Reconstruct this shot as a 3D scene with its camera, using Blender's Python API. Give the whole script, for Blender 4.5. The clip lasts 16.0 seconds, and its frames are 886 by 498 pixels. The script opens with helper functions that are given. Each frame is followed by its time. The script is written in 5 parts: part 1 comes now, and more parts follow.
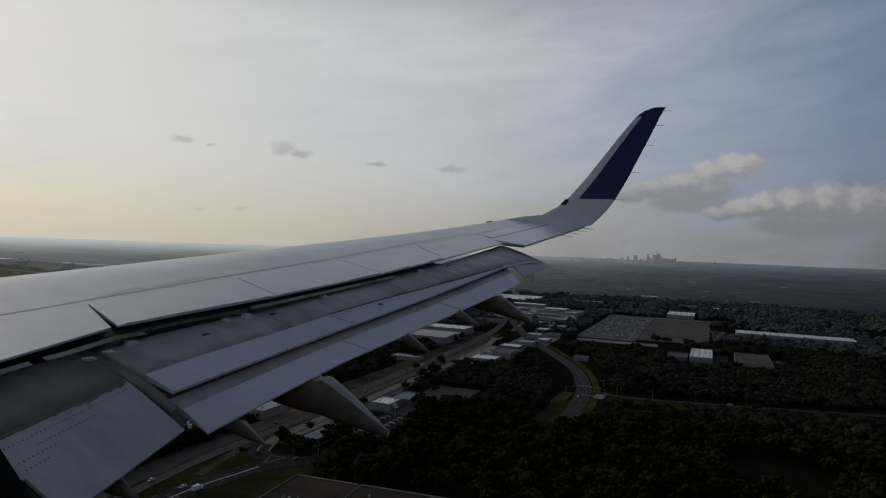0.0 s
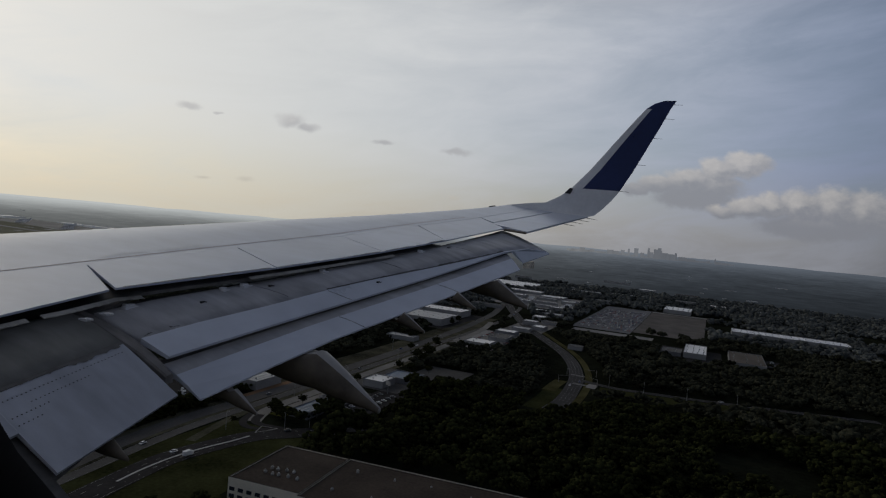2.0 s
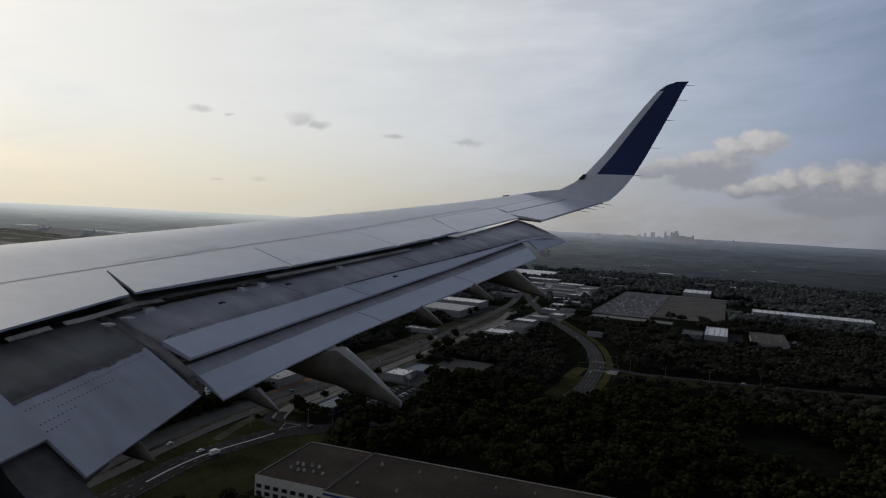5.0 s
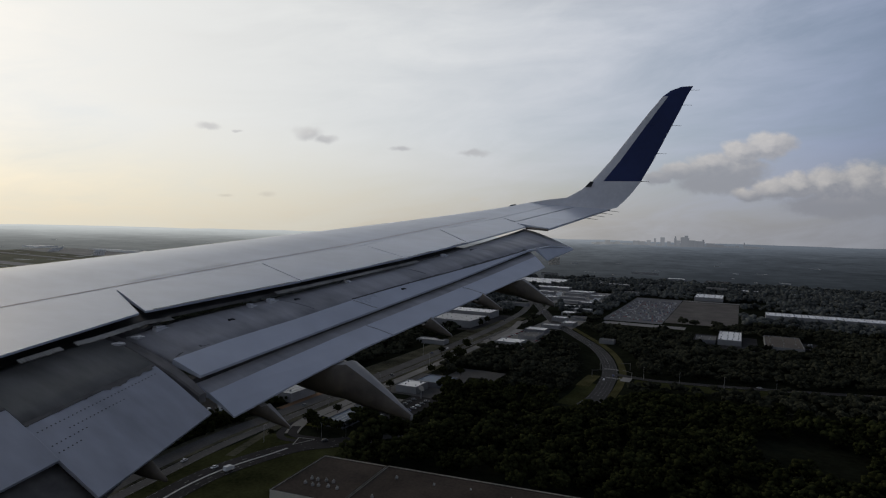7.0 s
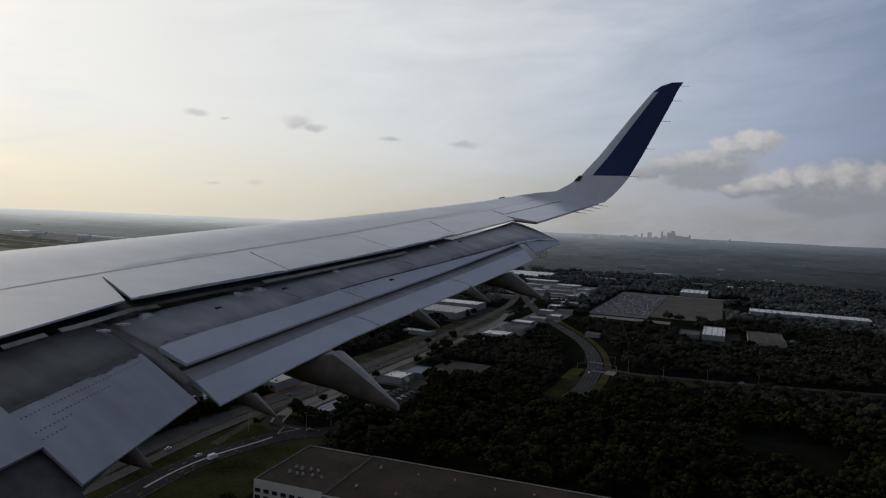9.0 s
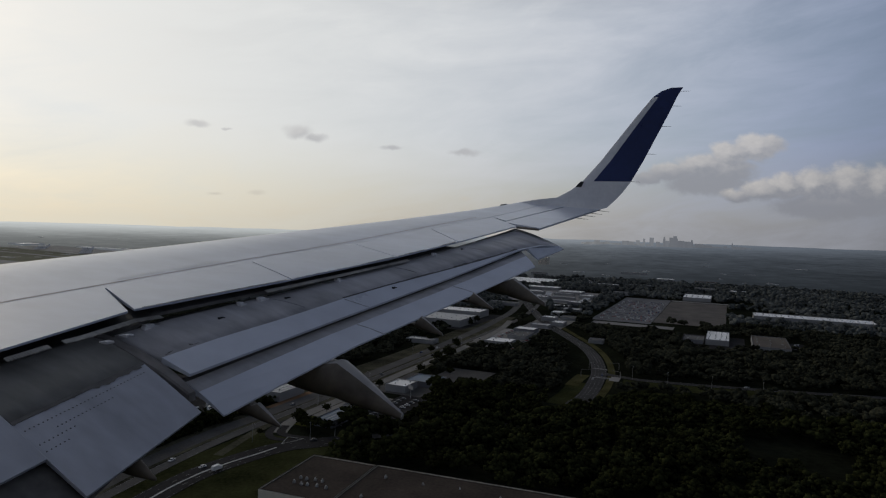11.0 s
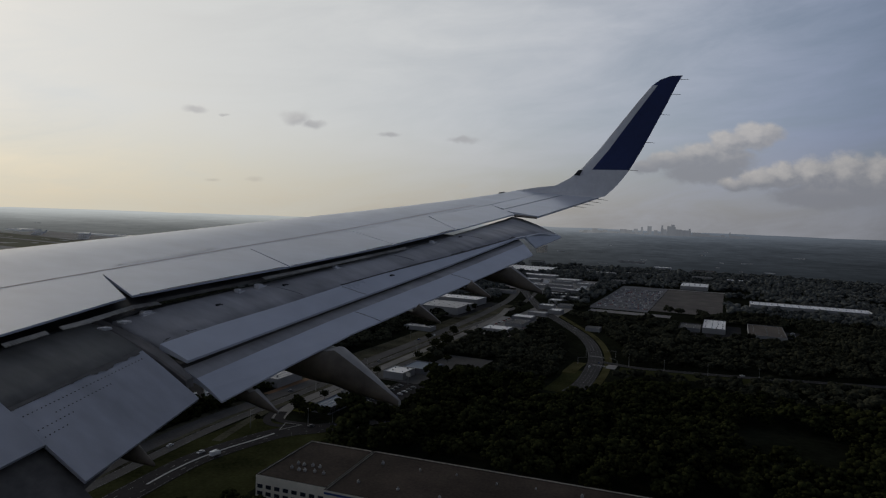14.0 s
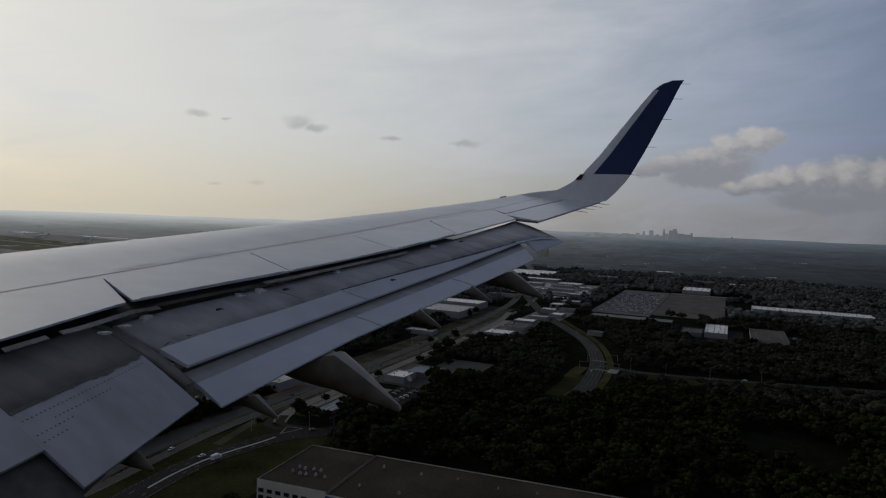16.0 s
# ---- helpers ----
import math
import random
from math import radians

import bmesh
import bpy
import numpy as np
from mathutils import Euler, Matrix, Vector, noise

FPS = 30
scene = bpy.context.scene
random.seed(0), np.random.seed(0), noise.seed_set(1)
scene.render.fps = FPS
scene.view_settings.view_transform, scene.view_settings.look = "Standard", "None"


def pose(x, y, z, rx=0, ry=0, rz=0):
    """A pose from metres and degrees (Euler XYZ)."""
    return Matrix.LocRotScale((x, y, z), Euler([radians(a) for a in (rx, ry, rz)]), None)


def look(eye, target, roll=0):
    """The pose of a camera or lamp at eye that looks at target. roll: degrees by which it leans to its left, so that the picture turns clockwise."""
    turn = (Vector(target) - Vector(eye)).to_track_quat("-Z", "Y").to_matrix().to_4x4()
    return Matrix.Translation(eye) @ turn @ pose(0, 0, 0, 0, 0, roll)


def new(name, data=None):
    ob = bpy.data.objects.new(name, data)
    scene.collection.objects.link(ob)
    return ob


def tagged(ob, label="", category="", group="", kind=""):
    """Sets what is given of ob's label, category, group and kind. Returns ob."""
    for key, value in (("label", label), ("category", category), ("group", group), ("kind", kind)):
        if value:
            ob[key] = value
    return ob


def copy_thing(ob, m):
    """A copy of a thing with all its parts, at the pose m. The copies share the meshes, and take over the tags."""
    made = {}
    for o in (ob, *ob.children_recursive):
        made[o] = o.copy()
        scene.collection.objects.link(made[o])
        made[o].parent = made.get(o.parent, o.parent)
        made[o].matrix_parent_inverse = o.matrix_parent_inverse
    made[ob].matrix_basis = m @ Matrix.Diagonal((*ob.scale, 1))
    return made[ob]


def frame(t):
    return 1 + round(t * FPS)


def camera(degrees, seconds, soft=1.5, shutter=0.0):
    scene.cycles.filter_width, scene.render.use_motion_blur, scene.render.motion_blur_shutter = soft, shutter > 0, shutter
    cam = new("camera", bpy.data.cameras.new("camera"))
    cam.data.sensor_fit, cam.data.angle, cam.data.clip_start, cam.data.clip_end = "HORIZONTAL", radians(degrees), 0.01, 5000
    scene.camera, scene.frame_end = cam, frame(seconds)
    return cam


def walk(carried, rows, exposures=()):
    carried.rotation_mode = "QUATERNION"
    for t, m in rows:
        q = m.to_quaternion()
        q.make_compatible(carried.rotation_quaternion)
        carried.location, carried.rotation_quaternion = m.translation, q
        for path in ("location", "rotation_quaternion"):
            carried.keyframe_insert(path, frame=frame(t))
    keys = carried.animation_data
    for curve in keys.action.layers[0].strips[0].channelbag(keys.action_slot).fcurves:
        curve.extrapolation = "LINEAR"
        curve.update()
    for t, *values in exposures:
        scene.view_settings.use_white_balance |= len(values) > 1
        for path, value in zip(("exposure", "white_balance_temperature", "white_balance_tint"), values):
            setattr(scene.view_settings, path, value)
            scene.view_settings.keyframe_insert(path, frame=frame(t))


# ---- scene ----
EYE = (1.72, -5.28, 1.43)      # the lens just inside the cabin window, in the airplane's own axes
FLOWN = Vector((0.0, -271.5, 28.0))      # where the airplane hangs over the land
TURN, BANK = 0.2, 0.25                   # its heading left of +y, and its lean about the line of sight, in degrees
HELD = (Matrix.Translation(FLOWN) @ Matrix.Rotation(radians(TURN), 4, "Z")
        @ Matrix.Rotation(radians(BANK), 4, Vector((math.sin(radians(66.7)), math.cos(radians(66.7)), 0))))
AHEAD = 66.73 - TURN                     # compass heading of the wing tip as seen from the cabin
cam = camera(68.4, 16.0, soft=1.2)


def aim(dx, dy, dz, yaw, pitch, roll):
    """A pose from the small sway of the lens in metres and its yaw, pitch and roll in degrees."""
    e = Vector(EYE) + Vector((dx, dy, dz))
    a, b = radians(yaw), radians(pitch)
    return HELD @ look(e, e + Vector((-math.sin(a) * math.cos(b), math.cos(a) * math.cos(b), math.sin(b))) * 10, roll)


PATH = [
    (0.0, -0.030, 0.008, -0.009, -67.69, -0.33, 2.37),
    (0.5, -0.034, 0.007, -0.007, -66.76, -0.58, 3.19),
    (1.0, -0.033, 0.002, -0.005, -66.62, -1.18, 3.09),
    (1.5, -0.021, 0.006, -0.011, -67.07, -2.82, 3.97),
    (2.0, -0.028, 0.004, -0.013, -67.71, -1.91, 5.66),
    (2.5, -0.026, 0.006, -0.009, -66.49, -2.61, 3.12),
    (3.0, -0.024, 0.005, -0.009, -66.75, -2.24, 3.68),
    (3.5, -0.024, 0.002, -0.010, -67.00, -3.33, 4.45),
    (4.0, -0.022, 0.007, -0.008, -66.67, -3.54, 3.89),
    (4.2, -0.015, 0.010, -0.016, -66.43, -2.87, 3.27),
    (6.5, -0.010, 0.001, -0.003, -66.45, -2.47, 3.54),
    (7.0, -0.002, -0.008, -0.002, -65.58, -1.83, 1.89),
    (7.5, -0.018, -0.003, -0.012, -65.85, -1.49, 2.37),
    (8.0, -0.011, -0.006, -0.007, -66.58, -2.19, 2.50),
    (8.5, -0.016, 0.005, -0.002, -66.50, -3.03, 2.82),
    (9.0, -0.009, 0.000, -0.002, -66.67, -2.53, 2.84),
    (11.5, -0.007, 0.004, -0.011, -66.37, -1.92, 2.01),
    (12.0, -0.010, 0.007, -0.016, -66.28, -2.14, 1.97),
    (12.5, -0.003, 0.012, -0.013, -66.34, -2.11, 1.86),
    (13.0, -0.008, -0.005, -0.000, -66.62, -2.63, 1.95),
    (13.5, 0.000, -0.005, 0.003, -66.73, -2.79, 2.12),
    (14.0, -0.008, 0.001, -0.003, -66.68, -2.94, 2.43),
    (14.5, 0.007, -0.003, 0.006, -66.55, -2.91, 2.49),
    (15.0, 0.008, -0.008, 0.006, -66.92, -3.12, 2.81),
    (15.5, 0.010, -0.012, 0.004, -66.73, -2.95, 3.10),
    (16.0, 0.004, -0.003, 0.007, -66.52, -2.61, 2.51),
]
walk(cam, [(t, aim(*v)) for t, *v in PATH], [(0, 0.02), (2, 0.14), (4, 0.34), (7, 0.36), (9, 0.38), (11.5, 0.26), (13.5, 0.10), (15, 0.07), (16, 0.07)])

# ---------------------------------------------------------------- node helper
class Val:
    """A socket that understands arithmetic, to write shader sums as plain formulas."""
    def __init__(self, tree, socket):
        self.tree, self.socket = tree, socket

    def op(self, kind, *others, clamp=False):
        n = self.tree.nodes.new("ShaderNodeMath")
        n.operation, n.use_clamp = kind, clamp
        for i, v in enumerate((self, *others)):
            if isinstance(v, Val):
                self.tree.links.new(v.socket, n.inputs[i])
            else:
                n.inputs[i].default_value = v
        return Val(self.tree, n.outputs[0])

    def __add__(self, o): return self.op("ADD", o)
    def __radd__(self, o): return self.op("ADD", o)
    def __mul__(self, o): return self.op("MULTIPLY", o)
    def __rmul__(self, o): return self.op("MULTIPLY", o)
    def __sub__(self, o): return self.op("SUBTRACT", o)
    def __rsub__(self, o): return (self * -1) + o
    def __truediv__(self, o): return self.op("DIVIDE", o)
    def __pow__(self, o): return self.op("POWER", o)
    def clip(self): return self.op("ADD", 0.0, clamp=True)
    def top(self, o): return self.op("MAXIMUM", o)
    def low(self, o): return self.op("MINIMUM", o)

    def smooth(self, a, b):
        n = self.tree.nodes.new("ShaderNodeMapRange")
        n.interpolation_type = "SMOOTHSTEP"
        self.tree.links.new(self.socket, n.inputs[0])
        n.inputs[1].default_value, n.inputs[2].default_value = a, b
        return Val(self.tree, n.outputs[0])


def put(tree, v, socket):
    if isinstance(v, Val):
        tree.links.new(v.socket, socket)
    else:
        socket.default_value = v


def vec(tree, x, y, z):
    n = tree.nodes.new("ShaderNodeCombineXYZ")
    for v, s in zip((x, y, z), n.inputs):
        put(tree, v, s)
    return Val(tree, n.outputs[0])


def fbm(tree, where, scale, detail=5.0, rough=0.55, distort=0.0):
    n = tree.nodes.new("ShaderNodeTexNoise")
    n.inputs["Scale"].default_value, n.inputs["Detail"].default_value = scale, detail
    n.inputs["Roughness"].default_value, n.inputs["Distortion"].default_value = rough, distort
    tree.links.new(where.socket, n.inputs["Vector"])
    return Val(tree, n.outputs[0])


def blend(tree, a, b, f):
    n = tree.nodes.new("ShaderNodeMix")
    n.data_type = "RGBA"
    put(tree, f, n.inputs[0])
    for v, s in ((a, n.inputs[6]), (b, n.inputs[7])):
        put(tree, v if isinstance(v, Val) else (*v, 1.0), s)
    return Val(tree, n.outputs[2])


# ---------------------------------------------------------------- sky and sun
SUN_HEADING, SUN_HEIGHT = 20.0 - TURN, 24.0      # degrees clockwise from +y, degrees up
sh, se = radians(SUN_HEADING), radians(SUN_HEIGHT)
SUN_WAY = Vector((math.sin(sh) * math.cos(se), math.cos(sh) * math.cos(se), math.sin(se)))

world = bpy.data.worlds.new("hazy_evening_sky")
scene.world = world
world.use_nodes = True
wt = world.node_tree
wt.nodes.clear()
coord = wt.nodes.new("ShaderNodeTexCoord")
split = wt.nodes.new("ShaderNodeSeparateXYZ")
wt.links.new(coord.outputs["Generated"], split.inputs[0])
dx, dy, dz = (Val(wt, s) for s in split.outputs)
heading = dx.op("ARCTAN2", dy) * 57.2958 - AHEAD      # degrees from the wing tip's heading
height = dz.op("ARCSINE") * 57.2958
glow = dx * SUN_WAY.x + dy * SUN_WAY.y + dz * SUN_WAY.z

sky = wt.nodes.new("ShaderNodeTexSky")
sky.sky_type, sky.sun_disc = "NISHITA", False
sky.sun_elevation, sky.sun_rotation = se, sh
sky.air_density, sky.dust_density, sky.altitude = 1.0, 2.5, 300
blue_sky = wt.nodes.new("ShaderNodeMix")
blue_sky.data_type, blue_sky.blend_type = "RGBA", "MULTIPLY"
blue_sky.inputs[0].default_value = 1.0
wt.links.new(sky.outputs[0], blue_sky.inputs[6])
blue_sky.inputs[7].default_value = (0.075, 0.075, 0.075, 1)
clear = Val(wt, blue_sky.outputs[2])

# a thin high veil of cloud, bright and warm towards the sun, grey-blue away from it
near_sun = glow.smooth(0.20, 1.0)
veil = blend(wt, (0.236, 0.285, 0.405), (0.650, 0.655, 0.640), near_sun ** 0.80)
low_warm = blend(wt, (0.286, 0.288, 0.304), (0.590, 0.565, 0.465), glow.smooth(0.35, 0.98))
veil = blend(wt, veil, low_warm, (1.0 - height.smooth(0.0, 9.0)) * 0.85)
wisp_at = vec(wt, heading * 0.035 + height * 0.06, height * 0.16 - heading * 0.03, 0.3)
wisp = fbm(wt, wisp_at, 1.3, 7.0, 0.6, 0.6)
wisp_fine = fbm(wt, vec(wt, heading * 0.06 + height * 0.1, height * 0.26 - heading * 0.08, 2.1), 1.6, 6.0, 0.62, 0.9)
veil_amount = (0.76 + near_sun * 0.16 + ((wisp - 0.5) * 1.3 + (wisp_fine - 0.5) * 0.5) * (1.0 - near_sun * 0.8)).clip()
high = blend(wt, clear, veil, veil_amount)
# overhead and away from the sun the veil thins to dusky blue
overhead = (height.smooth(17.0, 29.0) * (1.0 - glow.smooth(0.86, 1.0))).top((1.0 - glow.smooth(-0.15, 0.32)) * 0.72)
high = blend(wt, high, (0.085, 0.098, 0.130), overhead)
lift = (0.95 + (wisp - 0.5) * 0.20 + (wisp_fine - 0.5) * 0.06) * (0.80 + glow.smooth(0.02, 0.48) * 0.20)
lifted = wt.nodes.new("ShaderNodeVectorMath")
lifted.operation = "SCALE"
wt.links.new(high.socket, lifted.inputs[0])
wt.links.new(lift.socket, lifted.inputs["Scale"])
sky_colour = Val(wt, lifted.outputs[0])


def cumulus(under, puffs, seed, lit, shade, edge=0.35, swell=1.0, floor=None, thin=0.95):
    """Heaped cloud: puffs (heading, height, half width, half height) swollen by noise and lit from the sun's side."""
    at = vec(wt, heading * 0.62, height * 0.80, seed)
    push = fbm(wt, at, 1.0, 3.5, 0.5)
    lift_by = fbm(wt, vec(wt, heading * 0.62, height * 0.80, seed + 7.3), 1.0, 3.5, 0.5)
    fine = fbm(wt, at, 3.4, 5.0, 0.55)
    u0, v0 = heading + (push - 0.5) * 2.6 * swell, height + (lift_by - 0.5) * 1.9 * swell

    def body_at(u, v):
        body = None
        for cu, cv, ru, rv in puffs:
            a, b = (u - cu) / ru, (v - cv) / rv
            q = 1.0 - (a * a + b * b).op("SQRT")
            body = q if body is None else body.top(q)
        return body

    here, sunward = body_at(u0, v0), body_at(u0 - 0.75, v0 + 0.55)
    base = min(v - rv for u, v, ru, rv in puffs)
    tall = max(v + rv for u, v, ru, rv in puffs)
    cover = (here + (fine - 0.5) * 0.5 * swell).smooth(-0.02, edge)
    if floor is not None:      # flat cloud base
        cover = cover * (height + (fine - 0.5) * 0.5).smooth(floor - 0.5, floor + 0.5)
    rise = (height - base) / (tall - base)
    light = ((-0.10 + rise * 0.40 + (here - sunward).clip() * 0.75 + (fine - 0.5) * 0.40) * rise.smooth(0.22, 0.62)).clip()
    return blend(wt, under, blend(wt, shade, lit, light), cover * thin)


sky_colour = cumulus(sky_colour, [(25.2, 7.15, 2.2, 1.3), (23.2, 6.7, 2.0, 1.3), (21.0, 5.7, 2.4, 1.2), (18.6, 5.2, 2.4, 0.95), (22.6, 5.3, 3.2, 1.3), (16.9, 4.7, 1.4, 0.7), (21.5, 4.3, 4.0, 1.3)], 1.7,
                     (0.56, 0.53, 0.50), (0.212, 0.219, 0.244), 0.46, 0.62, 3.3, 0.82)
sky_colour = cumulus(sky_colour, [(23.8, 3.4, 1.7, 0.7), (25.7, 3.8, 1.8, 1.1), (27.2, 4.1, 1.8, 1.3), (29.2, 4.2, 2.0, 1.5), (31.3, 4.2, 2.3, 1.9), (33.5, 4.0, 2.5, 2.0), (37, 3.8, 5, 2.4), (30.5, 2.7, 5.0, 1.4)], 6.3,
                     (0.53, 0.50, 0.465), (0.186, 0.193, 0.217), 0.46, 0.62, 1.2, 0.82)
sky_colour = cumulus(sky_colour, [(-21.1, 7.75, 1.2, 0.42), (-18.9, 7.6, 0.5, 0.18), (-13.0, 7.75, 1.6, 0.75), (-11.6, 7.35, 1.3, 0.5), (-5.1, 6.8, 1.25, 0.3), (1.3, 6.65, 1.8, 0.38)], 3.1,
                     (0.455, 0.450, 0.450), (0.355, 0.357, 0.372), 0.8, 0.42, None, 0.8)
sky_colour = cumulus(sky_colour, [(-16.4, 2.5, 1.0, 0.28), (-19.7, 2.2, 0.8, 0.22), (1.5, 2.6, 0.7, 0.3)], 9.2,
                     (0.44, 0.41, 0.36), (0.40, 0.375, 0.335), 0.9, 0.25, None, 0.45)
back = wt.nodes.new("ShaderNodeBackground")
back.inputs["Strength"].default_value = 1.0
wt.links.new(sky_colour.socket, back.inputs["Color"])
wout = wt.nodes.new("ShaderNodeOutputWorld")
wt.links.new(back.outputs[0], wout.inputs[0])

sun_data = bpy.data.lights.new("sun", "SUN")
sun_data.energy, sun_data.angle, sun_data.color = 0.22, radians(6), (1.0, 0.86, 0.66)
sun = new("sun", sun_data)
sun.matrix_world = look((0, 0, 0), -SUN_WAY)

# ---------------------------------------------------------------- materials
def mat(name, base, rough=0.6, metal=0.0, vary=0.25, big=0.02, fine=0.6, bump=0.2, island=0.0, tint=None, coord_kind="Object", stretch=(1, 1, 1), sheen=0.5, worn=1.0):
    """A surface with stains at the scale big and grain at the scale fine (waves per metre)."""
    m = bpy.data.materials.new(name)
    m.use_nodes = True
    t = m.node_tree
    b = t.nodes["Principled BSDF"]
    c = t.nodes.new("ShaderNodeTexCoord")
    s = t.nodes.new("ShaderNodeMapping")
    s.inputs["Scale"].default_value = stretch
    t.links.new(c.outputs[coord_kind], s.inputs[0])
    at = Val(t, s.outputs[0])
    stain, grain = fbm(t, at, big, 4.0), fbm(t, at, fine, 5.0)
    f = (stain - 0.5) * 1.6 + (grain - 0.5) * 1.1
    if island:
        geo = t.nodes.new("ShaderNodeNewGeometry")
        f = f + (Val(t, geo.outputs["Random Per Island"]) - 0.5) * island
    dark = tuple(max(0.0, v * (1 - 1.5 * vary)) for v in base)
    light = tuple(min(1.0, v * (1 + 1.5 * vary)) for v in (tint or base))
    put(t, blend(t, dark, light, (f + 0.5).clip()), b.inputs["Base Color"])
    put(t, (rough + (stain - 0.5) * 0.25 * worn + (grain - 0.5) * 0.15 * worn).clip(), b.inputs["Roughness"])
    b.inputs["Metallic"].default_value = metal
    b.inputs["Specular IOR Level"].default_value = sheen
    if bump:
        n = t.nodes.new("ShaderNodeBump")
        n.inputs["Strength"].default_value, n.inputs["Distance"].default_value = bump, 0.3 / fine if fine < 3 else 0.02
        put(t, grain, n.inputs["Height"])
        t.links.new(n.outputs[0], b.inputs["Normal"])
    return m


WING = mat("wing_grey_paint", (0.575, 0.625, 0.74), 0.34, 0.0, 0.11, 0.6, 3.0, 0.0, stretch=(1.3, 0.5, 1.0), sheen=0.5, worn=0.25)
WING.node_tree.nodes["Principled BSDF"].inputs["Coat Weight"].default_value = 0.35
WING.node_tree.nodes["Principled BSDF"].inputs["Coat Roughness"].default_value = 0.16
FLAP = mat("flap_light_paint", (0.72, 0.755, 0.845), 0.34, 0.0, 0.08, 0.6, 3.0, 0.0, stretch=(1.0, 0.7, 1.0))
BARE = mat("flap_dull_grey_metal", (0.455, 0.45, 0.465), 0.45, 0.0, 0.34, 0.9, 4.0, 0.02, stretch=(1.5, 0.4, 1.0))
# flap paint darkened for the fuselage's shade on the inner flap
INFLAP = mat("inner_flap_shaded_paint", (0.47, 0.49, 0.55), 0.5, 0.0, 0.14, 1.0, 4.0, 0.0, stretch=(1.5, 0.4, 1.0))
OLIVE = mat("stained_olive_metal", (0.20, 0.195, 0.18), 0.7, 0.0, 0.32, 1.1, 5.0, 0.03, stretch=(1.5, 0.4, 1.0))
TRACK = mat("grimy_track_metal", (0.185, 0.172, 0.165), 0.6, 0.0, 0.35, 2.0, 9.0, 0.05, stretch=(1.6, 0.6, 1.0))
SEAM = mat("dark_seal", (0.025, 0.025, 0.028), 0.7, 0, 0.3, 2, 20, 0.1)
LIP = mat("dull_tan_lip_metal", (0.36, 0.345, 0.315), 0.5, 0.0, 0.4, 1.5, 9.0, 0.05)
# dark metal for coves and grime, also for shade painted on flap noses
COVE = mat("cove_grime_shade_metal", (0.115, 0.11, 0.105), 0.6, 0.0, 0.45, 1.2, 9.0, 0.1)
FAIR = mat("fairing_paint", (0.37, 0.355, 0.34), 0.5, 0, 0.2, 1.2, 10, 0.03, stretch=(1, 0.4, 1))
# brown of the aileron seal, also painted shade on the fairings' dark side
SHADE_BROWN = mat("brown_and_fairing_shade", (0.15, 0.125, 0.095), 0.6, 0, 0.35, 1.5, 8, 0.05)
NAVY = mat("navy_paint", (0.012, 0.026, 0.115), 0.34, 0, 0.15, 0.8, 10, 0.01)
SILVER = mat("silver_paint", (0.74, 0.74, 0.76), 0.38, 0, 0.08, 0.8, 10, 0.01)
WALKLINE = mat("faded_red_line_paint", (0.40, 0.33, 0.36), 0.6, 0, 0.2, 1.0, 8, 0)
STENCIL = mat("faded_stencil_paint", (0.50, 0.53, 0.60), 0.36, 0, 0.1, 1.0, 8, 0)
JOINT = mat("panel_joint_sealant", (0.33, 0.33, 0.35), 0.6, 0, 0.3, 2, 20, 0.02)
CABIN = mat("cabin_plastic", (0.075, 0.070, 0.066), 0.6, 0, 0.06, 3, 60, 0.05)
HULL = mat("fuselage_paint", (0.7, 0.7, 0.72), 0.35, 0, 0.05, 0.5, 6, 0.02)

SOIL = mat("woodland_soil", (0.015, 0.017, 0.011), 0.95, 0, 0.45, 0.012, 0.25, 0.3, sheen=0.0)
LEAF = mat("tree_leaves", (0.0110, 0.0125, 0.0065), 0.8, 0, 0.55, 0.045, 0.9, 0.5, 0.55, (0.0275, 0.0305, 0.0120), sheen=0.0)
# farther woods get paler, bluer leaves: distance haze put into the colour
MIDLEAF = mat("mid_haze_leaves", (0.024, 0.0275, 0.0195), 0.8, 0, 0.5, 0.02, 0.4, 0.5, 0.5, (0.040, 0.041, 0.028), sheen=0.0)
FARLEAF = mat("far_haze_leaves", (0.080, 0.089, 0.088), 0.8, 0, 0.4, 0.012, 0.2, 0.5, 0.5, (0.102, 0.108, 0.102), sheen=0.0)
BARK = mat("tree_bark", (0.07, 0.055, 0.04), 0.9, 0, 0.3, 1, 9, 0.4)
DIMGRASS = mat("rough_dark_grass", (0.039, 0.042, 0.018), 0.95, 0, 0.4, 0.04, 0.5, 0.3, sheen=0.0)
GRASS = mat("mown_grass", (0.075, 0.078, 0.022), 0.9, 0, 0.35, 0.05, 0.6, 0.3, sheen=0.0)
ASPHALT = mat("worn_asphalt", (0.037, 0.0355, 0.036), 0.85, 0, 0.30, 0.04, 0.5, 0.2, sheen=0.03)
BENDROAD = mat("dark_road_asphalt", (0.058, 0.056, 0.056), 0.85, 0, 0.25, 0.05, 0.8, 0.15, sheen=0.05)
ROADBED = mat("road_asphalt", (0.105, 0.101, 0.097), 0.85, 0, 0.22, 0.05, 0.8, 0.15, sheen=0.05)
CONCRETE = mat("pale_concrete", (0.22, 0.21, 0.195), 0.85, 0, 0.2, 0.06, 1.0, 0.15, sheen=0.1)
PARKING = mat("parking_asphalt", (0.17, 0.17, 0.18), 0.85, 0, 0.25, 0.03, 0.4, 0.15, sheen=0.05)
VERGE = mat("sunlit_verge_grass", (0.078, 0.073, 0.034), 0.9, 0, 0.35, 0.05, 0.6, 0.3, sheen=0.0)
